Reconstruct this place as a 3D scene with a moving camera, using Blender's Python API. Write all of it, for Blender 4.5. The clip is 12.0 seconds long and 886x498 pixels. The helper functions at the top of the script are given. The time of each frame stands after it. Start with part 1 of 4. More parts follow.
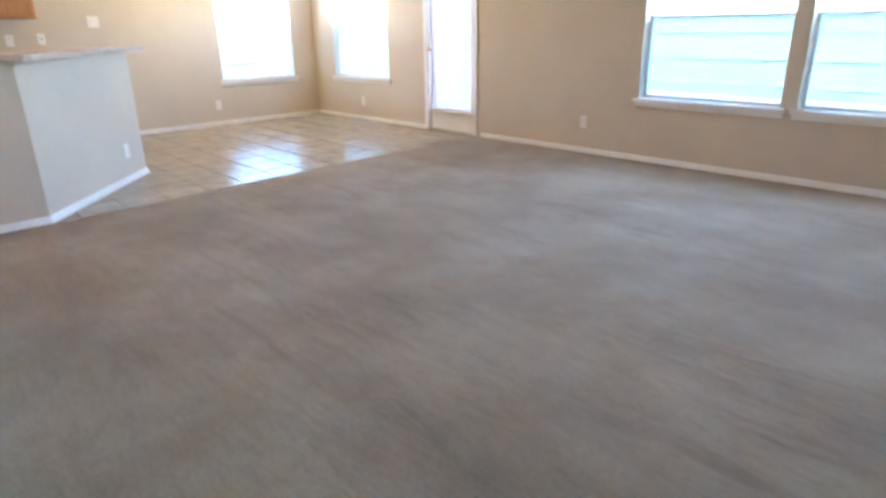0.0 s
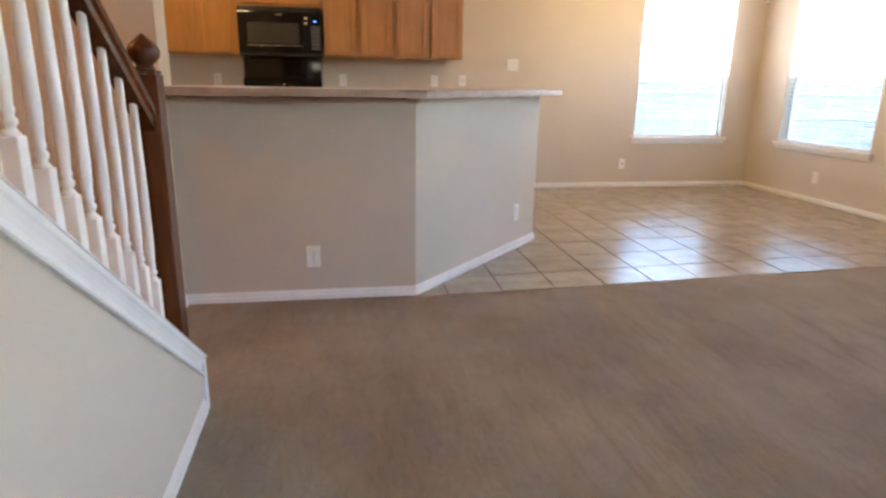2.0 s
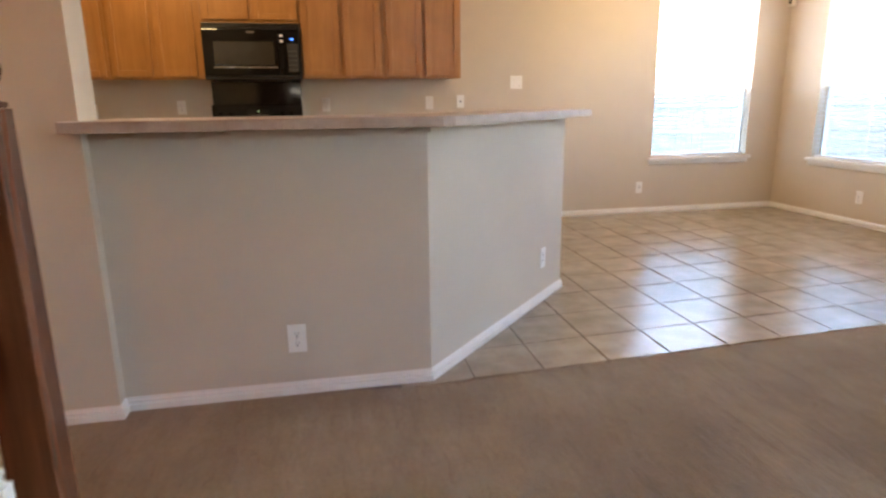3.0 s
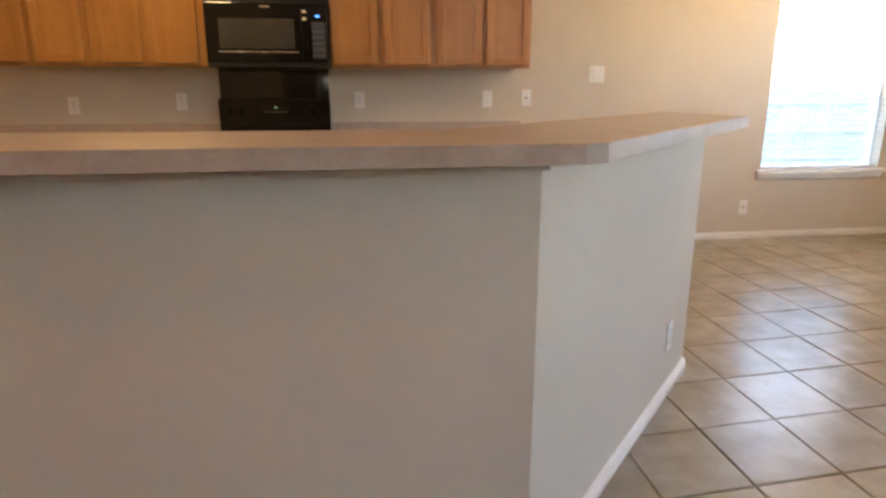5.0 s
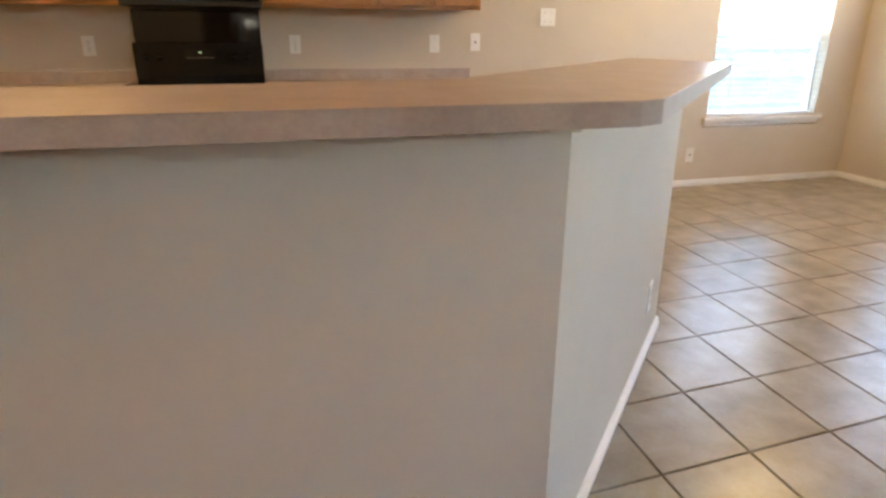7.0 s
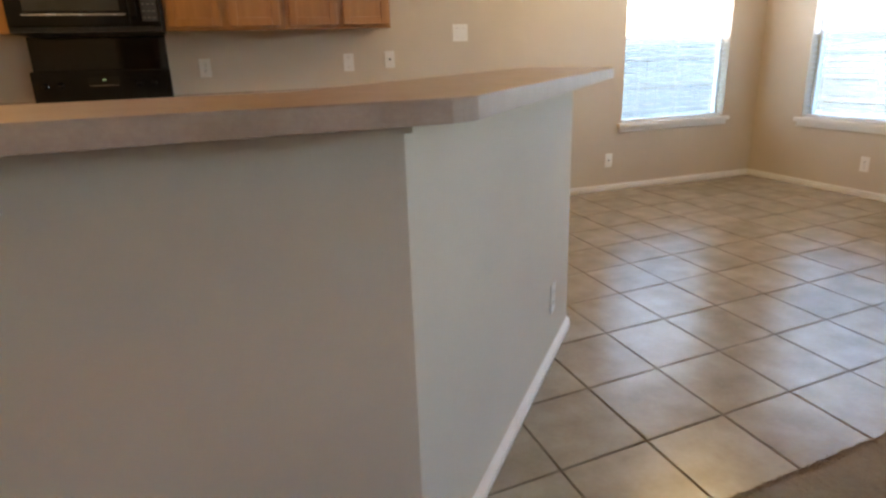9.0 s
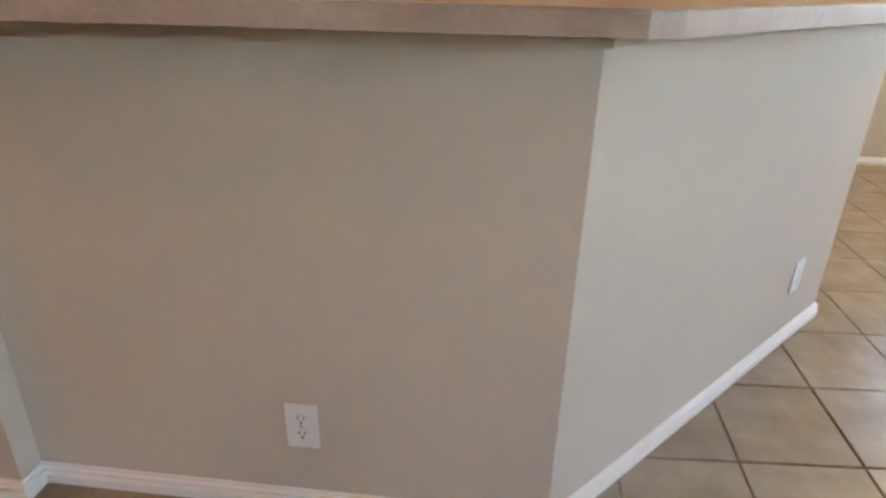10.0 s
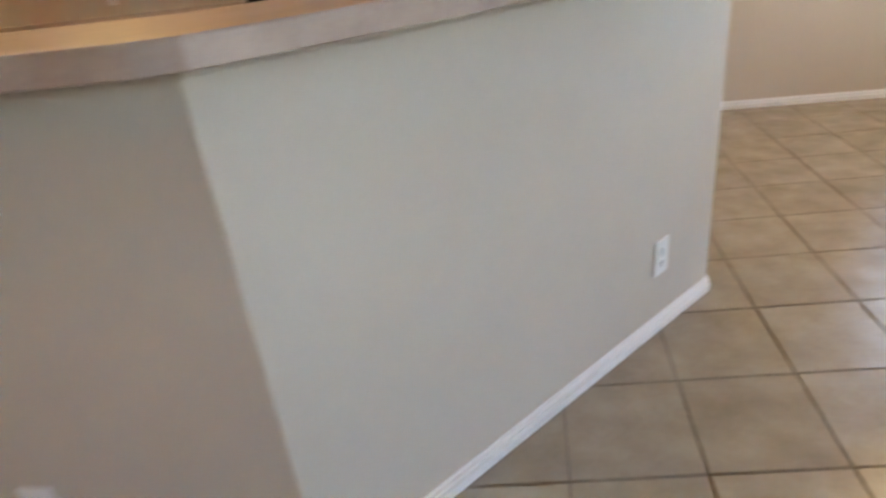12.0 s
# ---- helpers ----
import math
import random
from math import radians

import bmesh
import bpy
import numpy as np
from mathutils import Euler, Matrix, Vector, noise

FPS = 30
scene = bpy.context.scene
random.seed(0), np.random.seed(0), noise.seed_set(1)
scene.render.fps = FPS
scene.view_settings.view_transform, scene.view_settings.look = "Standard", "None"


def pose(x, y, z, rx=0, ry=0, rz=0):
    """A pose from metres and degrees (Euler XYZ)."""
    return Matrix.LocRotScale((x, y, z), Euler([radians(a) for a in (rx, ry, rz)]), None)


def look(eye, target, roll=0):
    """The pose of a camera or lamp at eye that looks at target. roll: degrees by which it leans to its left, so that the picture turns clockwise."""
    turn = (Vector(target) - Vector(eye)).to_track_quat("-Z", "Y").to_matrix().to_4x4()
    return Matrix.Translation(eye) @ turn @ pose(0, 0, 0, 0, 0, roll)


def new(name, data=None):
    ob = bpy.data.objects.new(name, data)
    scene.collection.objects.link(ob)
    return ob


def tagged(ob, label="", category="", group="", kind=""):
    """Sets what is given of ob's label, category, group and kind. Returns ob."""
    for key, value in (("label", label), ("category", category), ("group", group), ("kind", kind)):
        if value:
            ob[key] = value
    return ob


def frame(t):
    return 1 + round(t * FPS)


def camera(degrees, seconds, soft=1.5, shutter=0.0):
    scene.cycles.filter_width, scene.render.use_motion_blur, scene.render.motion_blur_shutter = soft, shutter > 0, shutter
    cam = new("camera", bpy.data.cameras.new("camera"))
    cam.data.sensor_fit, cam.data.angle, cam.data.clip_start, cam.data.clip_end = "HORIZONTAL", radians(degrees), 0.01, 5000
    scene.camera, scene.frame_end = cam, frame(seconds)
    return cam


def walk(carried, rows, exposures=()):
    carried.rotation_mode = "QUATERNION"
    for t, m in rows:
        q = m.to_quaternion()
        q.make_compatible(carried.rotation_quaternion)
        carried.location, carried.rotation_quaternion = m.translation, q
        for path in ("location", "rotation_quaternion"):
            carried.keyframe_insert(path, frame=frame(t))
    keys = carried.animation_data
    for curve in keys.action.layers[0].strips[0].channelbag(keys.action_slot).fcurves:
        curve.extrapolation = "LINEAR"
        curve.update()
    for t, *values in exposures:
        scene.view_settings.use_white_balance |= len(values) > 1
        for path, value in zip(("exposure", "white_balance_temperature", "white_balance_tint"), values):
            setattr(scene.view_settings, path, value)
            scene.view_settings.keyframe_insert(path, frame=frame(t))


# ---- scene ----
cam = camera(72.0, 12.0, soft=2.6, shutter=0.4)
PATH = [
    (0, (0.427, 1.347, 1.206), (1.727, 2.702, 0.518), -1.0),
    (0.5, (0.599, 1.6, 1.209), (1.753, 3.148, 0.687), -0.5),
    (1, (0.799, 2.037, 1.157), (1.554, 3.806, 0.608), 3.9),
    (1.5, (0.832, 2.488, 1.133), (1.194, 4.377, 0.586), -0.1),
    (2, (0.848, 2.872, 1.12), (1.183, 4.772, 0.593), 1.0),
    (2.5, (0.83, 3.288, 1.134), (0.884, 5.22, 0.617), 2.9),
    (3, (0.837, 3.674, 1.128), (1.221, 5.581, 0.662), -0.7),
    (5, (0.879, 4.825, 1.167), (1.158, 6.743, 0.674), 0.0),
    (5.5, (0.802, 5.041, 1.15), (1.25, 6.932, 0.675), -2.4),
    (6, (0.776, 5.07, 1.093), (1.134, 6.876, 0.311), 0.9),
    (6.5, (0.767, 5.088, 1.087), (1.134, 6.821, 0.159), -0.2),
    (7, (0.779, 5.071, 1.166), (1.271, 6.897, 0.512), 0.2),
    (9, (0.955, 5.0, 1.139), (1.598, 6.797, 0.541), -1.9),
    (9.5, (1.045, 4.905, 1.11), (1.12, 6.733, 0.301), -2.0),
    (10, (1.114, 4.999, 1.113), (0.922, 6.817, 0.301), 1.3),
    (10.5, (1.216, 5.034, 1.116), (0.798, 6.831, 0.344), -2.9),
    (11, (1.443, 4.967, 1.114), (0.79, 6.689, 0.333), -2.5),
    (11.5, (1.565, 4.997, 1.091), (0.917, 6.692, 0.249), -7.4),
    (12, (1.683, 5.24, 1.134), (1.407, 7.016, 0.256), -6.8),
]
EXPOSURES = [(t, e + (0.36 if t < 1.2 else 0.29), 5850 + 600 * min(t, 2) - 110 * max(0, t - 9), 6 + 4.5 * min(t, 2) - 1.3 * (min(max(t, 3), 6) - 3) - 0.35 * max(0, t - 6)) for t, e in
             ((0, 5.68), (0.5, 5.4), (1.0, 5.08), (1.5, 5.3), (2.5, 5.3), (5.0, 5.27), (6.5, 5.38), (8.0, 5.25), (9.0, 4.85), (9.5, 5.14), (10.0, 5.4), (11.0, 5.4), (12, 5.25))]
walk(cam, [(t, look(eye, target, roll)) for t, eye, target, roll in PATH], EXPOSURES)

# ---- light ----
world = bpy.data.worlds.new("sky_world")
scene.world = world
world.use_nodes = True
wn = world.node_tree
sky = wn.nodes.new("ShaderNodeTexSky")
sky.sky_type, sky.sun_disc = "NISHITA", False
sky.sun_elevation, sky.sun_rotation = radians(67), radians(264)
sky.air_density, sky.dust_density = 1.0, 3.5
wn.nodes["Background"].inputs["Strength"].default_value = 0.15
wn.links.new(sky.outputs["Color"], wn.nodes["Background"].inputs["Color"])


def lamp(name, kind, m, energy, color, size=0.0):
    data = bpy.data.lights.new(name, kind)
    data.energy, data.color = energy, color
    if kind == "SUN":
        data.angle = radians(15)
    else:
        data.shadow_soft_size = size
    ob = new(name, data)
    ob.matrix_world = m
    return ob


lamp("sun", "SUN", look((-5, -0.5, 12), (0, 0, 0)), 0.28, (1.0, 0.95, 0.88))
WARM = (1.0, 0.72, 0.36)
lamp("dining_bulb", "POINT", pose(4.0, 8.0, 2.3), 1.55, WARM, 0.34)
lamp("kitchen_bulb", "POINT", pose(-0.15, 8.0, 2.5), 0.9, WARM, 0.1)
lamp("hall_bulb", "POINT", pose(-1.35, 5.1, 2.56), 0.78, (1.0, 0.42, 0.12), 0.06)
lamp("stair_bulb", "POINT", pose(-0.35, 2.5, 3.1), 0.31, (1.0, 0.48, 0.16), 0.08)

# ---- materials ----


def mat(name, rough=0.5, metal=0.0):
    m = bpy.data.materials.new(name)
    m.use_nodes = True
    b = m.node_tree.nodes["Principled BSDF"]
    b.inputs["Roughness"].default_value = rough
    b.inputs["Metallic"].default_value = metal
    return m, m.node_tree, b


def noise_node(nt, scale, detail=4, vec=None, rough=0.55):
    n = nt.nodes.new("ShaderNodeTexNoise")
    n.inputs["Scale"].default_value, n.inputs["Detail"].default_value = scale, detail
    n.inputs["Roughness"].default_value = rough
    if vec is None:
        vec = nt.nodes.new("ShaderNodeTexCoord").outputs["Object"]
    nt.links.new(vec, n.inputs["Vector"])
    return n


def ramp_node(nt, fac, stops):
    r = nt.nodes.new("ShaderNodeValToRGB")
    e = r.color_ramp.elements
    e[0].position, e[0].color = stops[0][0], (*stops[0][1], 1)
    e[1].position, e[1].color = stops[-1][0], (*stops[-1][1], 1)
    for p, c in stops[1:-1]:
        k = e.new(p)
        k.color = (*c, 1)
    nt.links.new(fac, r.inputs["Fac"])
    return r


def mix_node(nt, kind, fac, a, b):
    m = nt.nodes.new("ShaderNodeMix")
    m.data_type, m.blend_type = "RGBA", kind
    for sock, v in ((m.inputs["Factor"], fac), (m.inputs["A"], a), (m.inputs["B"], b)):
        if isinstance(v, bpy.types.NodeSocket):
            nt.links.new(v, sock)
        elif isinstance(v, (int, float)):
            sock.default_value = v
        else:
            sock.default_value = (*v, 1)
    return m.outputs["Result"]


def bump_node(nt, b, height, strength, dist, under=None):
    n = nt.nodes.new("ShaderNodeBump")
    n.inputs["Strength"].default_value, n.inputs["Distance"].default_value = strength, dist
    nt.links.new(height, n.inputs["Height"])
    if under:
        nt.links.new(under.outputs["Normal"], n.inputs["Normal"])
    nt.links.new(n.outputs["Normal"], b.inputs["Normal"])
    return n


def shade(c, k):
    return tuple(min(1, v * k) for v in c)


def plain(name, color, rough=0.5, metal=0.0, vary=0.08, scale=6.0, bump=0.0, bscale=200.0, spread=(0.3, 0.7)):
    m, nt, b = mat(name, rough, metal)
    n = noise_node(nt, scale)
    r = ramp_node(nt, n.outputs["Fac"], [(spread[0], shade(color, 1 - vary)), (spread[1], shade(color, 1 + vary))])
    nt.links.new(r.outputs["Color"], b.inputs["Base Color"])
    rr = nt.nodes.new("ShaderNodeMapRange")
    rr.inputs["To Min"].default_value, rr.inputs["To Max"].default_value = max(0.02, rough - 0.06), min(1, rough + 0.08)
    nt.links.new(noise_node(nt, scale * 3).outputs["Fac"], rr.inputs["Value"])
    nt.links.new(rr.outputs["Result"], b.inputs["Roughness"])
    if bump:
        bump_node(nt, b, noise_node(nt, bscale, 2).outputs["Fac"], bump, 0.002)
    return m


def wall_material():
    m, nt, b = mat("tan_wall_paint", 0.62)
    base = (0.570, 0.498, 0.398)
    r = ramp_node(nt, noise_node(nt, 1.3, 5).outputs["Fac"], [(0.3, shade(base, 0.95)), (0.7, shade(base, 1.05))])
    nt.links.new(r.outputs["Color"], b.inputs["Base Color"])
    peel = noise_node(nt, 95, 2)
    first = bump_node(nt, b, peel.outputs["Fac"], 0.2, 0.002)
    bump_node(nt, b, noise_node(nt, 14, 3).outputs["Fac"], 0.12, 0.006, first)
    return m


def carpet_material():
    m, nt, b = mat("brown_cut_pile_carpet", 0.95)
    co = nt.nodes.new("ShaderNodeTexCoord").outputs["Object"]
    fine = noise_node(nt, 420, 3, co, 0.7)
    mid = noise_node(nt, 55, 4, co, 0.65)

    def swath(angle, sx, sy, bend):
        mp = nt.nodes.new("ShaderNodeMapping")
        mp.inputs["Rotation"].default_value = (0, 0, radians(angle))
        mp.inputs["Scale"].default_value = (sx, sy, 1.0)
        nt.links.new(co, mp.inputs["Vector"])
        n = noise_node(nt, 1.0, 4, mp.outputs["Vector"], 0.6)
        n.inputs["Distortion"].default_value = bend
        return n

    broad = swath(-8, 1.9, 0.6, 0.9)
    lines = swath(3, 11.0, 1.6, 0.9)
    tufts = swath(-4, 46.0, 9.0, 1.2)
    patch = noise_node(nt, 1.6, 4, co, 0.6)
    c1 = ramp_node(nt, fine.outputs["Fac"], [(0.25, (0.212, 0.168, 0.113)), (0.5, (0.283, 0.229, 0.159)), (0.75, (0.354, 0.289, 0.205))])
    c2 = ramp_node(nt, broad.outputs["Fac"], [(0.35, (0.89, 0.875, 0.86)), (0.65, (1.07, 1.07, 1.07))])
    c3 = ramp_node(nt, mid.outputs["Fac"], [(0.3, (0.88, 0.88, 0.88)), (0.7, (1.1, 1.1, 1.1))])
    c4 = ramp_node(nt, patch.outputs["Fac"], [(0.38, (0.83, 0.79, 0.73)), (0.62, (1.08, 1.08, 1.08))])
    c5 = ramp_node(nt, lines.outputs["Fac"], [(0.34, (0.82, 0.79, 0.75)), (0.5, (1.0, 1.0, 1.0)), (0.68, (1.07, 1.07, 1.06))])
    col = mix_node(nt, "MULTIPLY", 1.0, c1.outputs["Color"], c2.outputs["Color"])
    for c in (c3, c4):
        col = mix_node(nt, "MULTIPLY", 1.0, col, c.outputs["Color"])
    # brushed lines come and go with the patches
    where = ramp_node(nt, noise_node(nt, 0.9, 3, co, 0.5).outputs["Fac"], [(0.42, (0.0, 0.0, 0.0)), (0.62, (1, 1, 1))])
    col = mix_node(nt, "MULTIPLY", where.outputs["Color"], col, c5.outputs["Color"])
    c6 = ramp_node(nt, tufts.outputs["Fac"], [(0.32, (0.80, 0.775, 0.75)), (0.5, (1.0, 1.0, 1.0)), (0.7, (1.10, 1.10, 1.09))])
    col = mix_node(nt, "MULTIPLY", 0.6, col, c6.outputs["Color"])
    nt.links.new(col, b.inputs["Base Color"])
    b.inputs["Sheen Weight"].default_value = 0.2
    b.inputs["Specular IOR Level"].default_value = 0.1
    first = bump_node(nt, b, fine.outputs["Fac"], 0.6, 0.006)
    second = bump_node(nt, b, mid.outputs["Fac"], 0.35, 0.008, first)
    bump_node(nt, b, broad.outputs["Fac"], 0.3, 0.03, second)
    return m


def tile_material():
    m, nt, b = mat("beige_glazed_floor_tile", 0.25)
    co = nt.nodes.new("ShaderNodeNewGeometry").outputs["Position"]
    info = nt.nodes.new("ShaderNodeObjectInfo")
    big = noise_node(nt, 7, 3, co, 0.5)
    small = noise_node(nt, 60, 3, co)
    c = ramp_node(nt, big.outputs["Fac"], [(0.28, (0.285, 0.246, 0.188)), (0.5, (0.34, 0.298, 0.233)), (0.72, (0.40, 0.357, 0.287))])
    c2 = ramp_node(nt, small.outputs["Fac"], [(0.3, (0.93, 0.92, 0.91)), (0.7, (1.0, 1.0, 1.0))])
    col = mix_node(nt, "MULTIPLY", 1.0, c.outputs["Color"], c2.outputs["Color"])
    tone = ramp_node(nt, info.outputs["Random"], [(0.0, (0.90, 0.90, 0.895)), (1.0, (1.0, 1.0, 1.0))])
    col = mix_node(nt, "MULTIPLY", 1.0, col, tone.outputs["Color"])
    nt.links.new(col, b.inputs["Base Color"])
    first = bump_node(nt, b, noise_node(nt, 9, 3, co).outputs["Fac"], 0.11, 0.01)
    bump_node(nt, b, noise_node(nt, 48, 4, co, 0.6).outputs["Fac"], 0.10, 0.003, first)
    return m


def wood_material(name, dark, mid, light, rough, axis, scale=1.0):
    m, nt, b = mat(name, rough)
    co = nt.nodes.new("ShaderNodeTexCoord").outputs["Object"]
    mp = nt.nodes.new("ShaderNodeMapping")
    sc = [26.0 * scale] * 3
    sc[axis] = 1.6 * scale
    mp.inputs["Scale"].default_value = sc
    nt.links.new(co, mp.inputs["Vector"])
    g = noise_node(nt, 1.0, 6, mp.outputs["Vector"], 0.65)
    pores = noise_node(nt, 5.0, 3, mp.outputs["Vector"])
    c = ramp_node(nt, g.outputs["Fac"], [(0.28, dark), (0.5, mid), (0.72, light)])
    p = ramp_node(nt, pores.outputs["Fac"], [(0.3, (0.9, 0.88, 0.86)), (0.5, (1, 1, 1))])
    blot = ramp_node(nt, noise_node(nt, 3.5, 3, co).outputs["Fac"], [(0.3, (0.88, 0.86, 0.84)), (0.7, (1.08, 1.08, 1.08))])
    col = mix_node(nt, "MULTIPLY", 0.8, c.outputs["Color"], p.outputs["Color"])
    col = mix_node(nt, "MULTIPLY", 1.0, col, blot.outputs["Color"])
    nt.links.new(col, b.inputs["Base Color"])
    bump_node(nt, b, g.outputs["Fac"], 0.08, 0.002)
    return m


def laminate_material():
    m, nt, b = mat("mottled_taupe_laminate", 0.34)
    co = nt.nodes.new("ShaderNodeTexCoord").outputs["Object"]
    a = noise_node(nt, 11, 6, co, 0.65)
    f = noise_node(nt, 130, 3, co)
    c = ramp_node(nt, a.outputs["Fac"], [(0.3, (0.35, 0.270, 0.218)), (0.5, (0.405, 0.318, 0.262)), (0.7, (0.455, 0.368, 0.310))])
    d = ramp_node(nt, f.outputs["Fac"], [(0.35, (0.95, 0.94, 0.935)), (0.65, (1.02, 1.02, 1.02))])
    nt.links.new(mix_node(nt, "MULTIPLY", 1.0, c.outputs["Color"], d.outputs["Color"]), b.inputs["Base Color"])
    bump_node(nt, b, f.outputs["Fac"], 0.06, 0.001)
    return m


def glass_material():
    m, nt, b = mat("window_glass", 0.0)
    b.inputs["Base Color"].default_value = (0.97, 0.98, 1.0, 1)
    b.inputs["Transmission Weight"].default_value = 1.0
    b.inputs["IOR"].default_value = 1.02
    b.inputs["Specular IOR Level"].default_value = 0.5
    return m


def screen_material(name, cover, tint):
    """Woven window screen: mostly see-through, dark threads."""
    m = bpy.data.materials.new(name)
    m.use_nodes = True
    nt = m.node_tree
    b = nt.nodes["Principled BSDF"]
    b.inputs["Base Color"].default_value = (0.09, 0.10, 0.11, 1)
    b.inputs["Roughness"].default_value = 0.7
    t = nt.nodes.new("ShaderNodeBsdfTransparent")
    t.inputs["Color"].default_value = (*tint, 1)
    mx = nt.nodes.new("ShaderNodeMixShader")
    mx.inputs["Fac"].default_value = cover
    nt.links.new(t.outputs["BSDF"], mx.inputs[1])
    nt.links.new(b.outputs["BSDF"], mx.inputs[2])
    nt.links.new(mx.outputs["Shader"], nt.nodes["Material Output"].inputs["Surface"])
    return m


def translucent_slat():
    m, nt, b = mat("thin_white_vinyl_slat", 0.45)
    b.inputs["Base Color"].default_value = (0.68, 0.67, 0.75, 1)
    t = nt.nodes.new("ShaderNodeBsdfTranslucent")
    t.inputs["Color"].default_value = (0.70, 0.68, 0.82, 1)
    mx = nt.nodes.new("ShaderNodeMixShader")
    mx.inputs["Fac"].default_value = 0.02
    nt.links.new(b.outputs["BSDF"], mx.inputs[1])
    nt.links.new(t.outputs["BSDF"], mx.inputs[2])
    nt.links.new(mx.outputs["Shader"], nt.nodes["Material Output"].inputs["Surface"])
    return m


def glow(name, color, strength):
    m, nt, b = mat(name, 0.4)
    b.inputs["Base Color"].default_value = (*color, 1)
    b.inputs["Emission Color"].default_value = (*color, 1)
    b.inputs["Emission Strength"].default_value = strength
    return m


def curtain_material():
    m, nt, b = mat("amber_sheer_cloth", 0.8)
    b.inputs["Base Color"].default_value = (0.75, 0.36, 0.07, 1)
    t = nt.nodes.new("ShaderNodeBsdfTranslucent")
    r = ramp_node(nt, noise_node(nt, 60, 3).outputs["Fac"], [(0.3, (0.62, 0.30, 0.05)), (0.7, (0.72, 0.37, 0.07))])
    nt.links.new(r.outputs["Color"], t.inputs["Color"])
    mx = nt.nodes.new("ShaderNodeMixShader")
    mx.inputs["Fac"].default_value = 0.3
    nt.links.new(b.outputs["BSDF"], mx.inputs[1])
    nt.links.new(t.outputs["BSDF"], mx.inputs[2])
    nt.links.new(mx.outputs["Shader"], nt.nodes["Material Output"].inputs["Surface"])
    return m


M_CURTAIN = curtain_material()
M_WALL = wall_material()
M_CEIL = plain("white_ceiling_paint", (0.78, 0.76, 0.72), 0.8, vary=0.03, bump=0.5, bscale=60)
M_TRIM = plain("white_trim_paint", (0.80, 0.79, 0.76), 0.30, vary=0.04, scale=9, bump=0.05, bscale=90)
M_CARPET = carpet_material()
M_TILE = tile_material()
M_GROUT = plain("dark_taupe_grout", (0.175, 0.142, 0.115), 0.9, vary=0.25, scale=30, bump=0.4, bscale=300)
M_OAK = wood_material("honey_oak_stain", (0.35, 0.155, 0.042), (0.405, 0.186, 0.052), (0.45, 0.215, 0.064), 0.33, 2)
M_CHERRY_V = wood_material("dark_cherry_stain_post", (0.055, 0.016, 0.008), (0.10, 0.032, 0.014), (0.15, 0.052, 0.023), 0.26, 2)
M_CHERRY_R = wood_material("dark_cherry_stain_rail", (0.055, 0.016, 0.008), (0.10, 0.032, 0.014), (0.15, 0.052, 0.023), 0.26, 1)
M_LAM = laminate_material()
M_BLACK = plain("black_gloss_enamel", (0.005, 0.005, 0.006), 0.07, vary=0.3, scale=5)
M_BLACK.node_tree.nodes["Principled BSDF"].inputs["Specular IOR Level"].default_value = 0.35
M_GLOSS = plain("black_mirror_glass", (0.004, 0.004, 0.005), 0.03, vary=0.2, scale=5)
M_BLACK_MATT = plain("black_textured_plastic", (0.014, 0.014, 0.015), 0.35, vary=0.2, scale=20)
M_MW_GLASS = plain("grey_screened_oven_glass", (0.045, 0.042, 0.038), 0.12, vary=0.2, scale=4)
M_SILVER = plain("silver_badge_metal", (0.6, 0.6, 0.62), 0.25, 1.0, vary=0.05)
M_PLATE = plain("white_plastic_plate", (0.78, 0.77, 0.73), 0.32, vary=0.03, scale=15)
M_TANPLATE = plain("tan_painted_plate", (0.58, 0.5, 0.41), 0.5, vary=0.03)
M_SCREEN = screen_material("grey_insect_screen", 0.43, (0.80, 0.93, 1.0))
# denser cyan-tinted sheet, added to dim daylight through the living room windows
M_DIM_SCREEN = screen_material("dense_dimming_screen", 0.58, (0.76, 0.95, 1.0))
M_SLOT = plain("dark_outlet_slot", (0.03, 0.028, 0.025), 0.6)
M_VINYL = plain("white_vinyl_frame", (0.78, 0.79, 0.78), 0.35, vary=0.03, scale=8)
M_BLIND = plain("white_blind_slat", (0.80, 0.81, 0.82), 0.4, vary=0.03, scale=8)
M_BLIND_DOOR = translucent_slat()
M_GLASS = glass_material()
M_FENCE = wood_material("weathered_cedar_fence", (0.25, 0.24, 0.23), (0.28, 0.27, 0.26), (0.31, 0.30, 0.29), 0.85, 2, 0.6)
M_RAIL = wood_material("pale_weathered_rail", (0.25, 0.235, 0.22), (0.30, 0.285, 0.265), (0.35, 0.335, 0.31), 0.85, 0, 0.6)
M_DOOR = plain("white_door_paint", (0.78, 0.77, 0.73), 0.4, vary=0.03, scale=5)
M_BRASS = plain("satin_nickel_hardware", (0.55, 0.5, 0.42), 0.3, 1.0, vary=0.08)
M_BLUE = glow("blue_clock_digits", (0.06, 0.25, 1.0), 0.07)
M_GREEN = glow("green_clock_digits", (0.6, 0.95, 0.5), 0.012)
M_KEYPAD = plain("grey_membrane_keypad", (0.05, 0.053, 0.062), 0.22, vary=0.1, scale=10)
M_WHITEPRINT = plain("faint_grey_print", (0.10, 0.10, 0.11), 0.4)


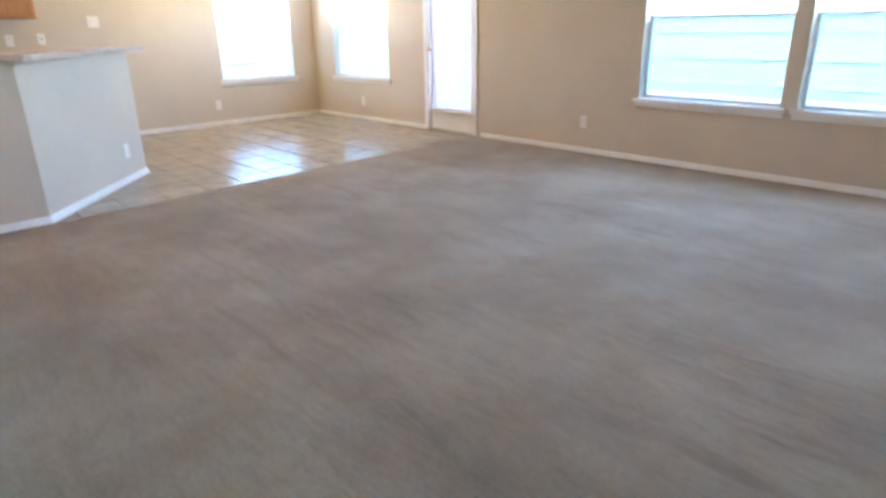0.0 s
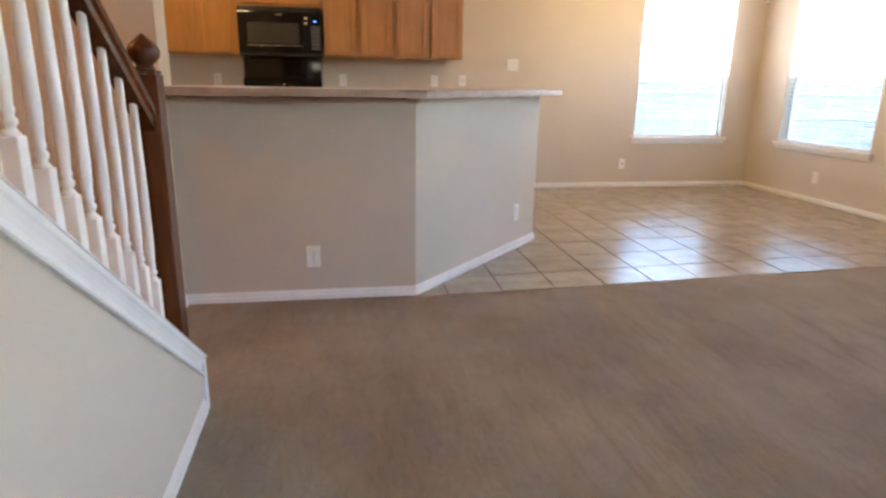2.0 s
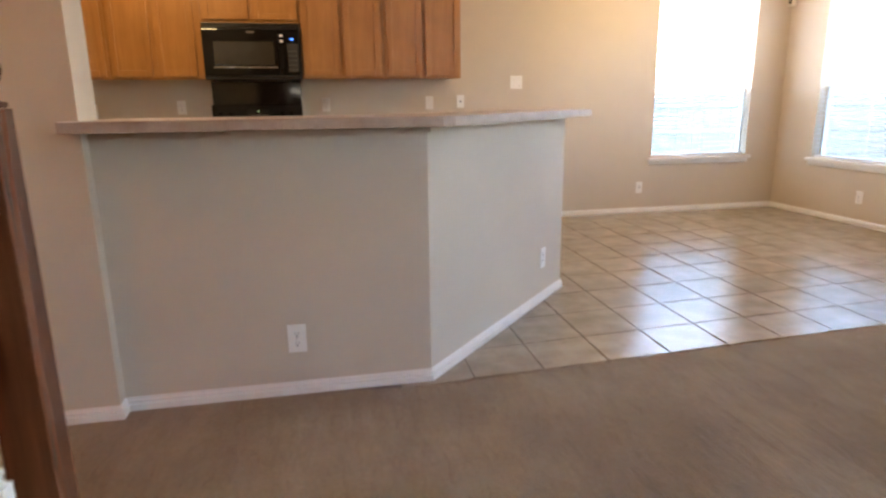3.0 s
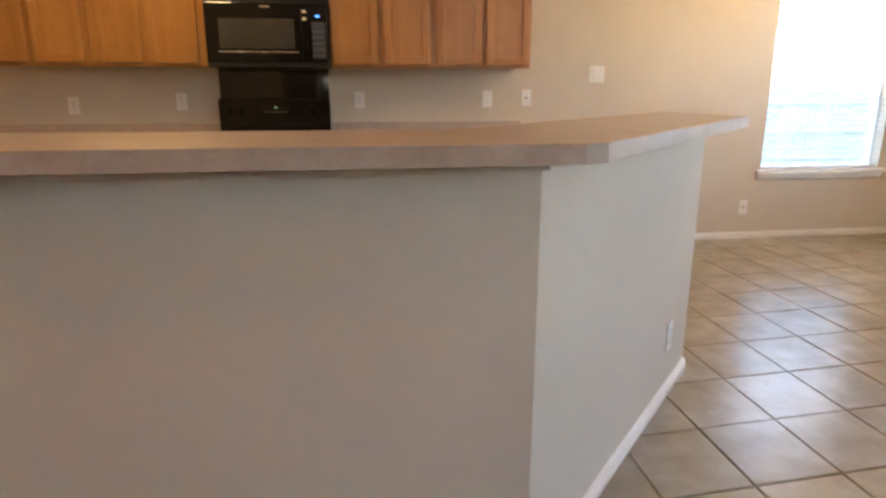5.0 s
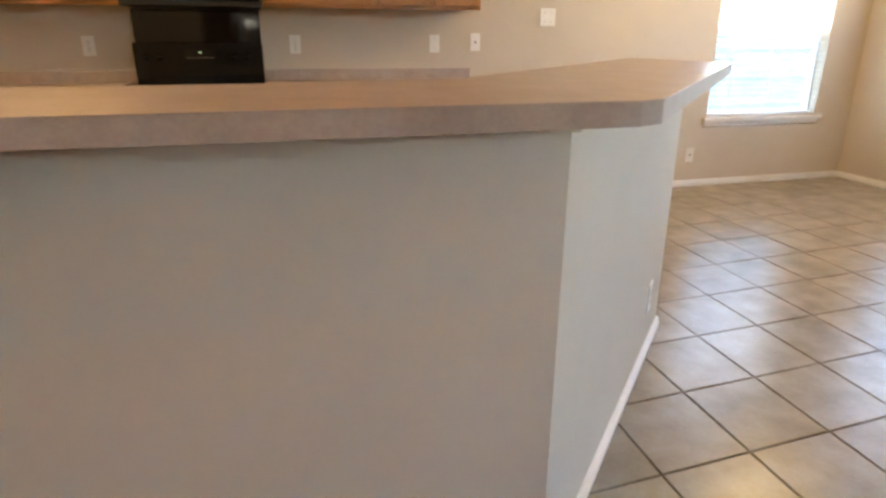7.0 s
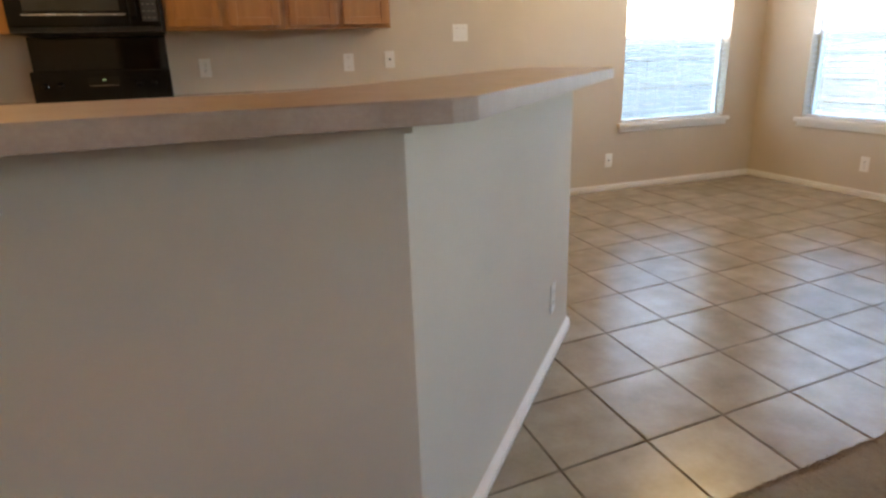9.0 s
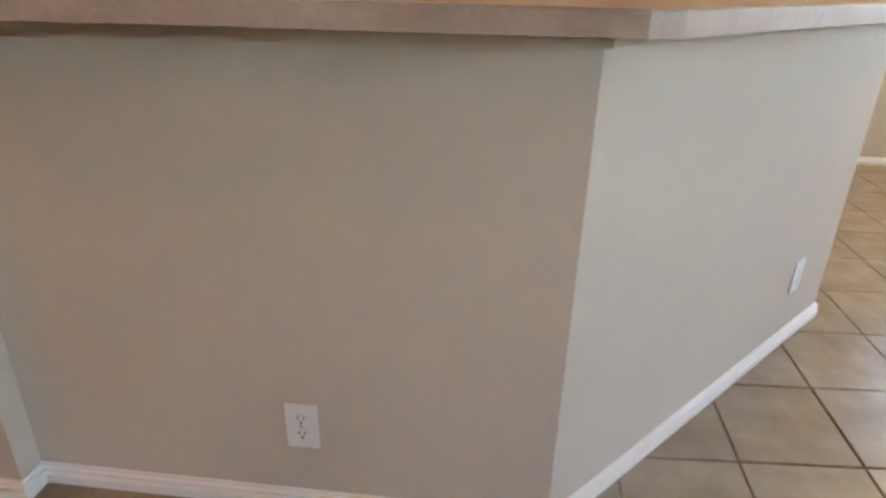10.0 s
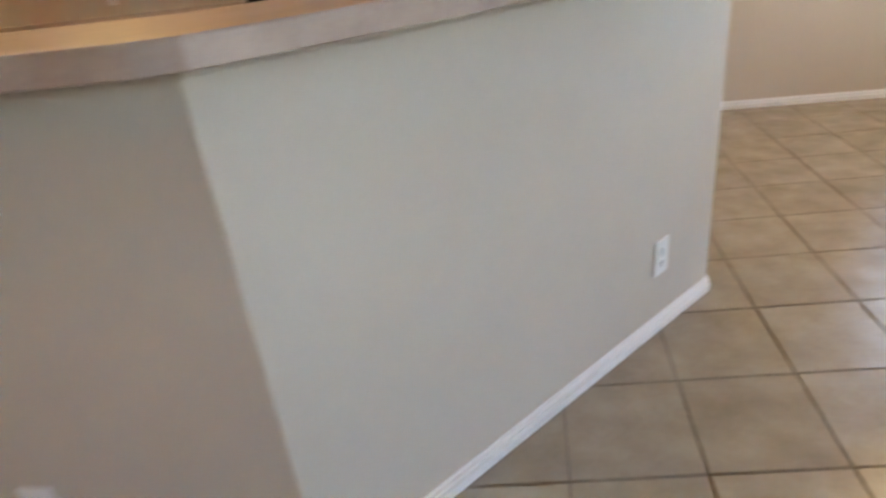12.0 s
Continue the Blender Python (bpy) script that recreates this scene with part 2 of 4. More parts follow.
def ground_material():
    m, nt, b = mat("dry_lawn", 0.95)
    co = nt.nodes.new("ShaderNodeTexCoord").outputs["Object"]
    a = noise_node(nt, 1.2, 6, co)
    f = noise_node(nt, 40, 4, co)
    c = ramp_node(nt, a.outputs["Fac"], [(0.3, (0.25, 0.24, 0.195)), (0.7, (0.34, 0.325, 0.275))])
    d = ramp_node(nt, f.outputs["Fac"], [(0.3, (0.75, 0.75, 0.75)), (0.7, (1.15, 1.15, 1.15))])
    nt.links.new(mix_node(nt, "MULTIPLY", 1.0, c.outputs["Color"], d.outputs["Color"]), b.inputs["Base Color"])
    return m


M_LAWN = ground_material()

# ---- mesh helpers ----


def box(bm, x0, x1, y0, y1, z0, z1, bevel=0.0, m=None):
    ret = bmesh.ops.create_cube(bm, size=1.0)
    vs = ret["verts"]
    bmesh.ops.scale(bm, vec=(x1 - x0, y1 - y0, z1 - z0), verts=vs)
    bmesh.ops.translate(bm, vec=((x0 + x1) / 2, (y0 + y1) / 2, (z0 + z1) / 2), verts=vs)
    if bevel:
        es = list({e for v in vs for e in v.link_edges})
        r = bmesh.ops.bevel(bm, geom=es, offset=bevel, segments=2, affect="EDGES", profile=0.6)
        vs = list({v for f in r["faces"] for v in f.verts} | {v for v in vs if v.is_valid})
    if m is not None:
        bmesh.ops.transform(bm, matrix=m, verts=vs)
    return vs


def prism(bm, pts, z0, z1, bevel=0.0):
    """Extrude a plan outline from z0 to z1."""
    lo = [bm.verts.new((x, y, z0)) for x, y in pts]
    hi = [bm.verts.new((x, y, z1)) for x, y in pts]
    n = len(pts)
    fs = [bm.faces.new(list(reversed(lo))), bm.faces.new(hi)]
    for i in range(n):
        fs.append(bm.faces.new((lo[i], lo[(i + 1) % n], hi[(i + 1) % n], hi[i])))
    bmesh.ops.recalc_face_normals(bm, faces=fs)
    if bevel:
        es = [e for e in fs[1].edges] + [e for e in fs[0].edges]
        bmesh.ops.bevel(bm, geom=es, offset=bevel, segments=3, affect="EDGES", profile=0.5)
    return fs


def lathe(bm, prof, x, y, seg=14):
    """Turn a profile of (radius, height) about an upright axis."""
    rings = []
    for r, z in prof:
        rings.append([bm.verts.new((x + r * math.cos(2 * math.pi * k / seg), y + r * math.sin(2 * math.pi * k / seg), z)) for k in range(seg)])
    for a, b in zip(rings, rings[1:]):
        for k in range(seg):
            f = bm.faces.new((a[k], a[(k + 1) % seg], b[(k + 1) % seg], b[k]))
            f.smooth = True
    bm.faces.new(list(reversed(rings[0])))
    bm.faces.new(rings[-1])


def mesh_of(name, bm, material):
    me = bpy.data.meshes.new(name)
    bm.to_mesh(me)
    bm.free()
    me.materials.append(material)
    return me


def part(name, bm, material, parent=None, label=""):
    ob = new(name, mesh_of(name, bm, material))
    if parent is not None:
        ob.parent = parent
    if label:
        ob["label"] = label
    return ob


def thing(name, at, label, category, group="", kind=""):
    ob = new(name)
    ob.location = at
    ob.empty_display_size = 0.1
    return tagged(ob, label, category, group, kind)


# ---- structure ----
NORTH, EAST, SOUTH, WEST = 9.39, 5.61, -2.0, -2.43
TOP = 3.5
HEAD, SILL, RAIL = 2.2, 0.565, 1.25
W1 = (4.161, 5.243)
W2 = (7.695, 8.896)
DOOR = (6.205, 6.945, 1.93)
BW = ((2.98, 4.166), (1.69, 2.855))
T = 0.16


def wall_run(name, label, axis, inner, outer, a0, a1, holes):
    """A wall along axis ('x' or 'y') between inner and outer, with holes (a0, a1, z0, z1)."""
    bm = bmesh.new()
    cuts = sorted(holes)
    pos = a0
    segs = []
    for h0, h1, z0, z1 in cuts:
        segs.append((pos, h0, -0.08, TOP))
        segs.append((h0, h1, -0.08, max(z0, -0.002)))
        segs.append((h0, h1, z1, TOP))
        pos = h1
    segs.append((pos, a1, -0.08, TOP))
    lo, hi = min(inner, outer), max(inner, outer)
    for s0, s1, z0, z1 in segs:
        if axis == "x":
            box(bm, s0, s1, lo, hi, z0, z1)
        else:
            box(bm, lo, hi, s0, s1, z0, z1)
    return tagged(part(name, bm, M_WALL), label, "wall", kind="structure")


wall_run("wall_north", "tan painted wall with a window and outlets", "x", NORTH, NORTH + T, WEST, EAST, [(W1[0], W1[1], SILL, HEAD)])
wall_run("wall_east", "tan painted wall with windows and a patio door", "y", EAST, EAST + T, SOUTH, NORTH + T,
         [(W2[0], W2[1], SILL, HEAD), (DOOR[0], DOOR[1], 0.0, DOOR[2])] + [(a, b, SILL, HEAD) for a, b in BW])
# wide high opening is added, unseen, for frontal daylight on the bar wall
wall_run("wall_south", "tan painted wall with a small lite and an added light opening", "x", SOUTH, SOUTH - T, WEST, EAST, [(0.25, 0.50, 1.42, 1.55), (3.3, 4.7, 2.6, 3.1)])
SIDE = (7.72, 8.52, 1.02, 2.1)
wall_run("wall_west", "tan painted wall with a narrow kitchen window", "y", WEST, WEST - T, SOUTH, NORTH + T, [SIDE])

bm = bmesh.new()
box(bm, WEST - T, EAST + T, SOUTH - T, NORTH + T, TOP, TOP + 0.12)
tagged(part("ceiling", bm, M_CEIL), "white textured ceiling", "ceiling", kind="structure")


def edge_y(x):
    """The line where the carpet meets the tile."""
    return 5.955 + 0.065 * (x - 1.3)


bm = bmesh.new()
prism(bm, [(WEST, SOUTH), (EAST, SOUTH), (EAST, edge_y(EAST)), (1.15, edge_y(1.15)), (0.3, 6.06), (WEST, 6.06)], -0.08, 0.0)
carpet = tagged(part("floor_carpet", bm, M_CARPET), "brown cut-pile carpet with vacuum streaks", "carpet", kind="structure")
bm = bmesh.new()
prism(bm, [(WEST, 6.06), (0.3, 6.06), (1.15, edge_y(1.15)), (EAST, edge_y(EAST)), (EAST, NORTH), (WEST, NORTH)], -0.08, -0.008)
tile_floor = tagged(part("floor_tile", bm, M_GROUT), "beige square ceramic tiles with dark grout", "tile floor", kind="structure")

# uneven pile where the carpet is cut against the tile
rnd = random.Random(5)
bm = bmesh.new()
for k in range(4200):
    x = rnd.uniform(1.28, EAST - 0.02)
    y = edge_y(x) + rnd.triangular(-0.016, 0.006, -0.001)
    r, hgt, a = rnd.uniform(0.0014, 0.003), rnd.uniform(0.0005, 0.0032), rnd.uniform(0, 6.3)
    lean = (rnd.uniform(-0.003, 0.003), rnd.uniform(-0.003, 0.007))
    ring = [bm.verts.new((x + r * math.cos(a + q * 2.094), y + r * math.sin(a + q * 2.094), -0.006)) for q in range(3)]
    tip = [bm.verts.new((v.co.x + lean[0], v.co.y + lean[1], hgt)) for v in ring]
    for q in range(3):
        bm.faces.new((ring[q], ring[q - 2], tip[q - 2], tip[q]))
    bm.faces.new(tip)
tagged(part("carpet_fringe", bm, M_CARPET, carpet), kind="stuff")

PIER = 0.066
# wall end beside the bar, and the hall wall behind the stairs
bm = bmesh.new()
box(bm, -0.168, PIER, 5.938, 6.12, 0, TOP)
box(bm, WEST, -0.168, 6.05, 6.12, 0, TOP)
tagged(part("wall_hall", bm, M_WALL), "tan wall ending in a square pier", "wall", kind="structure")

# breakfast bar knee wall, bent
ANG = radians(47.6)
UX, UY = math.cos(ANG), math.sin(ANG)
NX, NY = UY, -UX
C0 = (1.25, 6.0)
LEN = 1.515
END = (C0[0] + UX * LEN, C0[1] + UY * LEN)


def bent(off, start_x, past):
    """Points on the bar's face line moved outward by off: start, bend, end."""
    y = C0[1] - off
    bx, by = C0[0] + NX * off, C0[1] + NY * off
    k = (y - by) / UY
    return (start_x, y), (bx + UX * k, y), (END[0] + NX * off + UX * past, END[1] + NY * off + UY * past)


CUT = NX / UX


f, g = bent(0, PIER, 0), bent(-0.12, PIER, 0.12 * CUT)
bm = bmesh.new()
prism(bm, [f[0], f[1], f[2], g[2], g[1], g[0]], 0, 1.02)
tagged(part("wall_bar", bm, M_WALL), "low tan knee wall under the breakfast bar", "knee wall", kind="structure")

def top_outline(over, grow=0.0):
    f, g = bent(over + grow, 0.03 - grow, 0.06 + grow), bent(-0.32 - grow, PIER + 0.002, 0.06 + 0.465 * CUT)
    c, ch = f[1], 0.03
    return [(0.03 - grow, 5.985 - over - grow), (c[0] - ch, c[1]), (c[0] + UX * ch, c[1] + UY * ch),
            (f[2][0] - UX * 0.02, f[2][1] - UY * 0.02), (f[2][0], f[2][1] + 0.02),
            (g[2][0], g[2][1] - 0.03), (g[2][0] - UX * 0.02, g[2][1] - UY * 0.02), g[1], g[0], (PIER + 0.002, 5.936), (0.03 - grow, 5.936)]


bar = thing("bar_top", (1.25, 6.0, 1.02), "mottled taupe laminate breakfast bar top with square edge", "bar top")


def bar_part(name, pts, z0, z1, material, bev=0.0, label=""):
    bm = bmesh.new()
    prism(bm, pts, z0, z1, bev)
    bmesh.ops.translate(bm, vec=(-1.25, -6.0, -1.02), verts=bm.verts)
    return part(name, bm, material, bar, label)


bar_part("slab", top_outline(0.145), 1.0455, 1.0812, M_LAM, 0.0015)
bar_part("laminate_sheet", top_outline(0.145, 0.0008), 1.0813, 1.083, M_LAM, 0.0005)
f, g = bent(0.012, PIER + 0.0015, -0.01), bent(-0.12, PIER + 0.0015, 0.1 * CUT)
fw = bent(0.0, PIER + 0.0015, 0.0)
bar_part("support_board", [f[0], (fw[1][0] + 0.012, f[1][1]), fw[1], fw[2], g[2], g[1], g[0]], 1.0203, 1.0453, M_WALL)


def baseboard(name, pts, material=M_TRIM, h=0.052):
    """Moulded skirting along a plan line; the room lies to its right."""
    prof = [(0.0, 0.0), (0.014, 0.0), (0.015, h * 0.48), (0.003, h * 0.51), (0.003, h * 0.62), (0.012, h * 0.66), (0.012, h * 0.80), (0.0045, h * 0.84), (0.0045, h * 0.92), (0.003, h), (0.0, h)]
    bm = bmesh.new()
    n = len(pts)
    rows = []
    for i, p in enumerate(pts):
        p = Vector(p)
        d0 = (p - Vector(pts[i - 1])).normalized() if i else None
        d1 = (Vector(pts[i + 1]) - p).normalized() if i < n - 1 else None
        n0 = Vector((d0.y, -d0.x)) if d0 else None
        n1 = Vector((d1.y, -d1.x)) if d1 else None
        if n0 and n1:
            mi = (n0 + n1).normalized()
            mi = mi / max(0.3, mi.dot(n0))
        else:
            mi = n0 or n1
        rows.append([bm.verts.new((p.x + mi.x * (o + 0.0005), p.y + mi.y * (o + 0.0005), z)) for o, z in prof])
    for a, b in zip(rows, rows[1:]):
        for k in range(len(prof)):
            bm.faces.new((a[k], b[k], b[(k + 1) % len(prof)], a[(k + 1) % len(prof)]))
    bm.faces.new(rows[0])
    bm.faces.new(list(reversed(rows[-1])))
    bmesh.ops.recalc_face_normals(bm, faces=bm.faces)
    return tagged(part(name, bm, material), "white moulded baseboard", "baseboard", kind="structure")


bend = bent(0, PIER, 0)
inner_end = bent(-0.12, PIER, 0.12 * CUT)[2]
baseboard("baseboard_bar", [(WEST, 6.05), (-0.168, 6.05), (-0.168, 5.938), (PIER, 5.938), (PIER, 6.0), bend[1], bend[2], inner_end])
baseboard("baseboard_north", [(2.14, NORTH), (EAST, NORTH), (EAST, 7.025)])
baseboard("baseboard_east", [(EAST, 6.09), (EAST, SOUTH), (WEST, SOUTH)])

# ---- stairs ----
FACE = 0.369
SLOPE = 0.712
FOOT = 4.915


def cap_z(y):
    return 0.20 + SLOPE * (FOOT - y)


BACK = 1.75
bm = bmesh.new()
low = [(FOOT - 0.02, 0.0), (FOOT - 0.02, cap_z(FOOT - 0.02) - 0.0125), (BACK, cap_z(BACK) - 0.0125), (BACK, 0.0)]
a = [bm.verts.new((FACE, y, z)) for y, z in low]
b = [bm.verts.new((FACE - 0.11, y, z)) for y, z in low]
bm.faces.new(a), bm.faces.new(list(reversed(b)))
for i in range(4):
    bm.faces.new((a[i], b[i], b[(i + 1) % 4], a[(i + 1) % 4]))
bmesh.ops.recalc_face_normals(bm, faces=bm.faces)
tagged(part("wall_stair", bm, M_WALL), "tan knee wall rising with the stairs", "knee wall", kind="structure")


def sloped(bm, x0, x1, y0, y1, off0, off1):
    """A bar that follows the slope of the stairs."""
    vs = []
    for x in (x0, x1):
        for y, o in ((y0, off0), (y0, off1), (y1, off1), (y1, off0)):
            vs.append(bm.verts.new((x, y, cap_z(y) + o)))
    p, q = vs[:4], vs[4:]
    fs = [bm.faces.new(p), bm.faces.new(list(reversed(q)))]
    for i in range(4):
        fs.append(bm.faces.new((p[i], q[i], q[(i + 1) % 4], p[(i + 1) % 4])))
    bmesh.ops.recalc_face_normals(bm, faces=fs)
    return fs


trim = thing("trim_stair", (0.34, 4.9, 0), "white painted cap and skirt boards on the stair wall", "stair trim", kind="structure")
trim_off = Matrix.Translation((-0.34, -4.9, 0))


def trim_part(name, bm, label=""):
    bmesh.ops.transform(bm, matrix=trim_off, verts=bm.verts)
    return part(name, bm, M_TRIM, trim, label)


bm = bmesh.new()
sloped(bm, FACE - 0.13, FACE + 0.021, BACK, FOOT + 0.008, -0.012, 0.0)
bmesh.ops.bevel(bm, geom=list(bm.edges), offset=0.004, segments=2, affect="EDGES")
trim_part("cap_board", bm)
cove = [(0.0005, -0.086), (0.011, -0.086), (0.014, -0.080), (0.011, -0.074), (0.006, -0.072), (0.006, -0.058), (0.009, -0.043), (0.013, -0.030), (0.017, -0.022), (0.018, -0.0125), (0.0005, -0.0125)]
bm = bmesh.new()
rows = [[bm.verts.new((FACE + o, y, cap_z(y) + dz)) for o, dz in cove] for y in (BACK, FOOT - 0.034)]
for k in range(len(cove)):
    bm.faces.new((rows[0][k], rows[1][k], rows[1][(k + 1) % len(cove)], rows[0][(k + 1) % len(cove)]))
bm.faces.new(rows[0]), bm.faces.new(list(reversed(rows[1])))
bmesh.ops.recalc_face_normals(bm, faces=bm.faces)
trim_part("cove_moulding", bm)
bm = bmesh.new()
box(bm, FACE - 0.115, FACE + 0.014, FOOT - 0.0195, FOOT, 0.0, cap_z(FOOT) - 0.0125, 0.003)
box(bm, FACE + 0.0005, FACE + 0.0135, FOOT - 0.0335, FOOT - 0.02, 0.0, cap_z(FOOT - 0.02) - 0.0125, 0.002)
trim_part("end_board", bm)
baseboard("baseboard_stair", [(FACE, BACK), (FACE, FOOT - 0.034)])

# carpeted steps behind the knee wall
steps = thing("staircase", (-0.2, 4.7, 0), "carpeted staircase rising beside the living room", "stairs")
for k in range(13):
    bm = bmesh.new()
    y1 = 4.76 - 0.253 * k
    box(bm, -0.69 + 0.2, 0.275 + 0.2, y1 - 0.275 - 4.7, y1 - 4.7, max(0.0, 0.186 * (k - 1)), 0.186 * (k + 1) - 0.004, 0.012)
    part("step", bm, M_CARPET, steps)
boxw = bmesh.new()
box(boxw, -0.82, -0.70, BACK, 4.2, 0, TOP)
tagged(part("wall_stair_far", boxw, M_WALL), "tan wall on the far side of the stairs", "wall", kind="structure")

# newel, rail and balusters
NWX, NWY = 0.334, 4.738
newel = thing("newel_post", (NWX, NWY, cap_z(NWY)), "dark cherry-stained square newel post with acorn finial", "newel post")


def local(bm, at):
    bmesh.ops.translate(bm, vec=(-at[0], -at[1], -at[2]), verts=bm.verts)
    return bm


NAT = (NWX, NWY, cap_z(NWY))
bm = bmesh.new()
box(bm, NWX - 0.037, NWX + 0.037, NWY - 0.037, NWY + 0.037, cap_z(NWY + 0.037), 1.128, 0.003)
part("post", local(bm, NAT), M_CHERRY_V, newel)
bm = bmesh.new()
box(bm, NWX - 0.034, NWX + 0.034, NWY - 0.034, NWY + 0.034, 1.1285, 1.1385, 0.0045)
part("collar", local(bm, NAT), M_CHERRY_V, newel)
bm = bmesh.new()
lathe(bm, [(0.026, 1.139), (0.029, 1.144), (0.024, 1.149), (0.022, 1.153), (0.031, 1.160), (0.039, 1.170), (0.043, 1.182),
           (0.042, 1.193), (0.036, 1.204), (0.026, 1.215), (0.016, 1.224), (0.008, 1.231), (0.001, 1.236)], NWX, NWY, 20)
part("finial", local(bm, NAT), M_CHERRY_V, newel)


def rail_z(y):
    return 1.058 + SLOPE * (4.575 - y)


bm = bmesh.new()
prof = [(-0.022, 0.0), (0.022, 0.0), (0.024, 0.020), (0.031, 0.030), (0.031, 0.050), (0.022, 0.066), (0.0, 0.072), (-0.022, 0.066), (-0.031, 0.050), (-0.031, 0.030), (-0.024, 0.020)]
rings = []
for y in (2.55, NWY - 0.0375):
    rings.append([bm.verts.new((NWX + x, y, rail_z(y) + 0.008 + z * 1.08)) for x, z in prof])
for k in range(len(prof)):
    f = bm.faces.new((rings[0][k], rings[1][k], rings[1][(k + 1) % len(prof)], rings[0][(k + 1) % len(prof)]))
bm.faces.new(rings[0]), bm.faces.new(list(reversed(rings[1])))
bmesh.ops.recalc_face_normals(bm, faces=bm.faces)
tagged(part("handrail", bm, M_CHERRY_R), "dark cherry-stained moulded stair handrail", "handrail")

BY = [4.600 - 0.0906 * k for k in range(21)]


def baluster_meshes():
    """One turned baluster in two pieces, a square block on the sloped cap and the shaft above it; alike along the flight."""
    h = rail_z(4.4) - cap_z(4.4)
    bm = bmesh.new()
    box(bm, -0.0165, 0.0165, -0.0165, 0.0165, 0.0, 0.15, 0.0025)
    for v in bm.verts:
        if v.co.z < 0.02:
            v.co.z -= SLOPE * v.co.y + 0.001
    block = mesh_of("base_block", bm, M_TRIM)
    bm = bmesh.new()
    prof = [(0.0165, 0.150), (0.012, 0.158), (0.009, 0.163), (0.0135, 0.170), (0.0135, 0.176), (0.009, 0.182), (0.0115, 0.189), (0.0115, 0.193), (0.010, 0.199),
            (0.0120, 0.225), (0.0132, 0.26), (0.0130, 0.33), (0.0118, 0.46), (0.0102, h - 0.03), (0.0098, h + 0.018)]
    lathe(bm, prof, 0, 0, 12)
    return block, mesh_of("turned_shaft", bm, M_TRIM)


block_me, shaft_me = baluster_meshes()
for y in BY:
    root = thing("baluster", (NWX, y, cap_z(y)), "white painted turned wooden stair baluster", "baluster", "stair balusters")
    for nm, me in (("base_block", block_me), ("turned_shaft", shaft_me)):
        new(nm, me).parent = root

# ---- windows ----


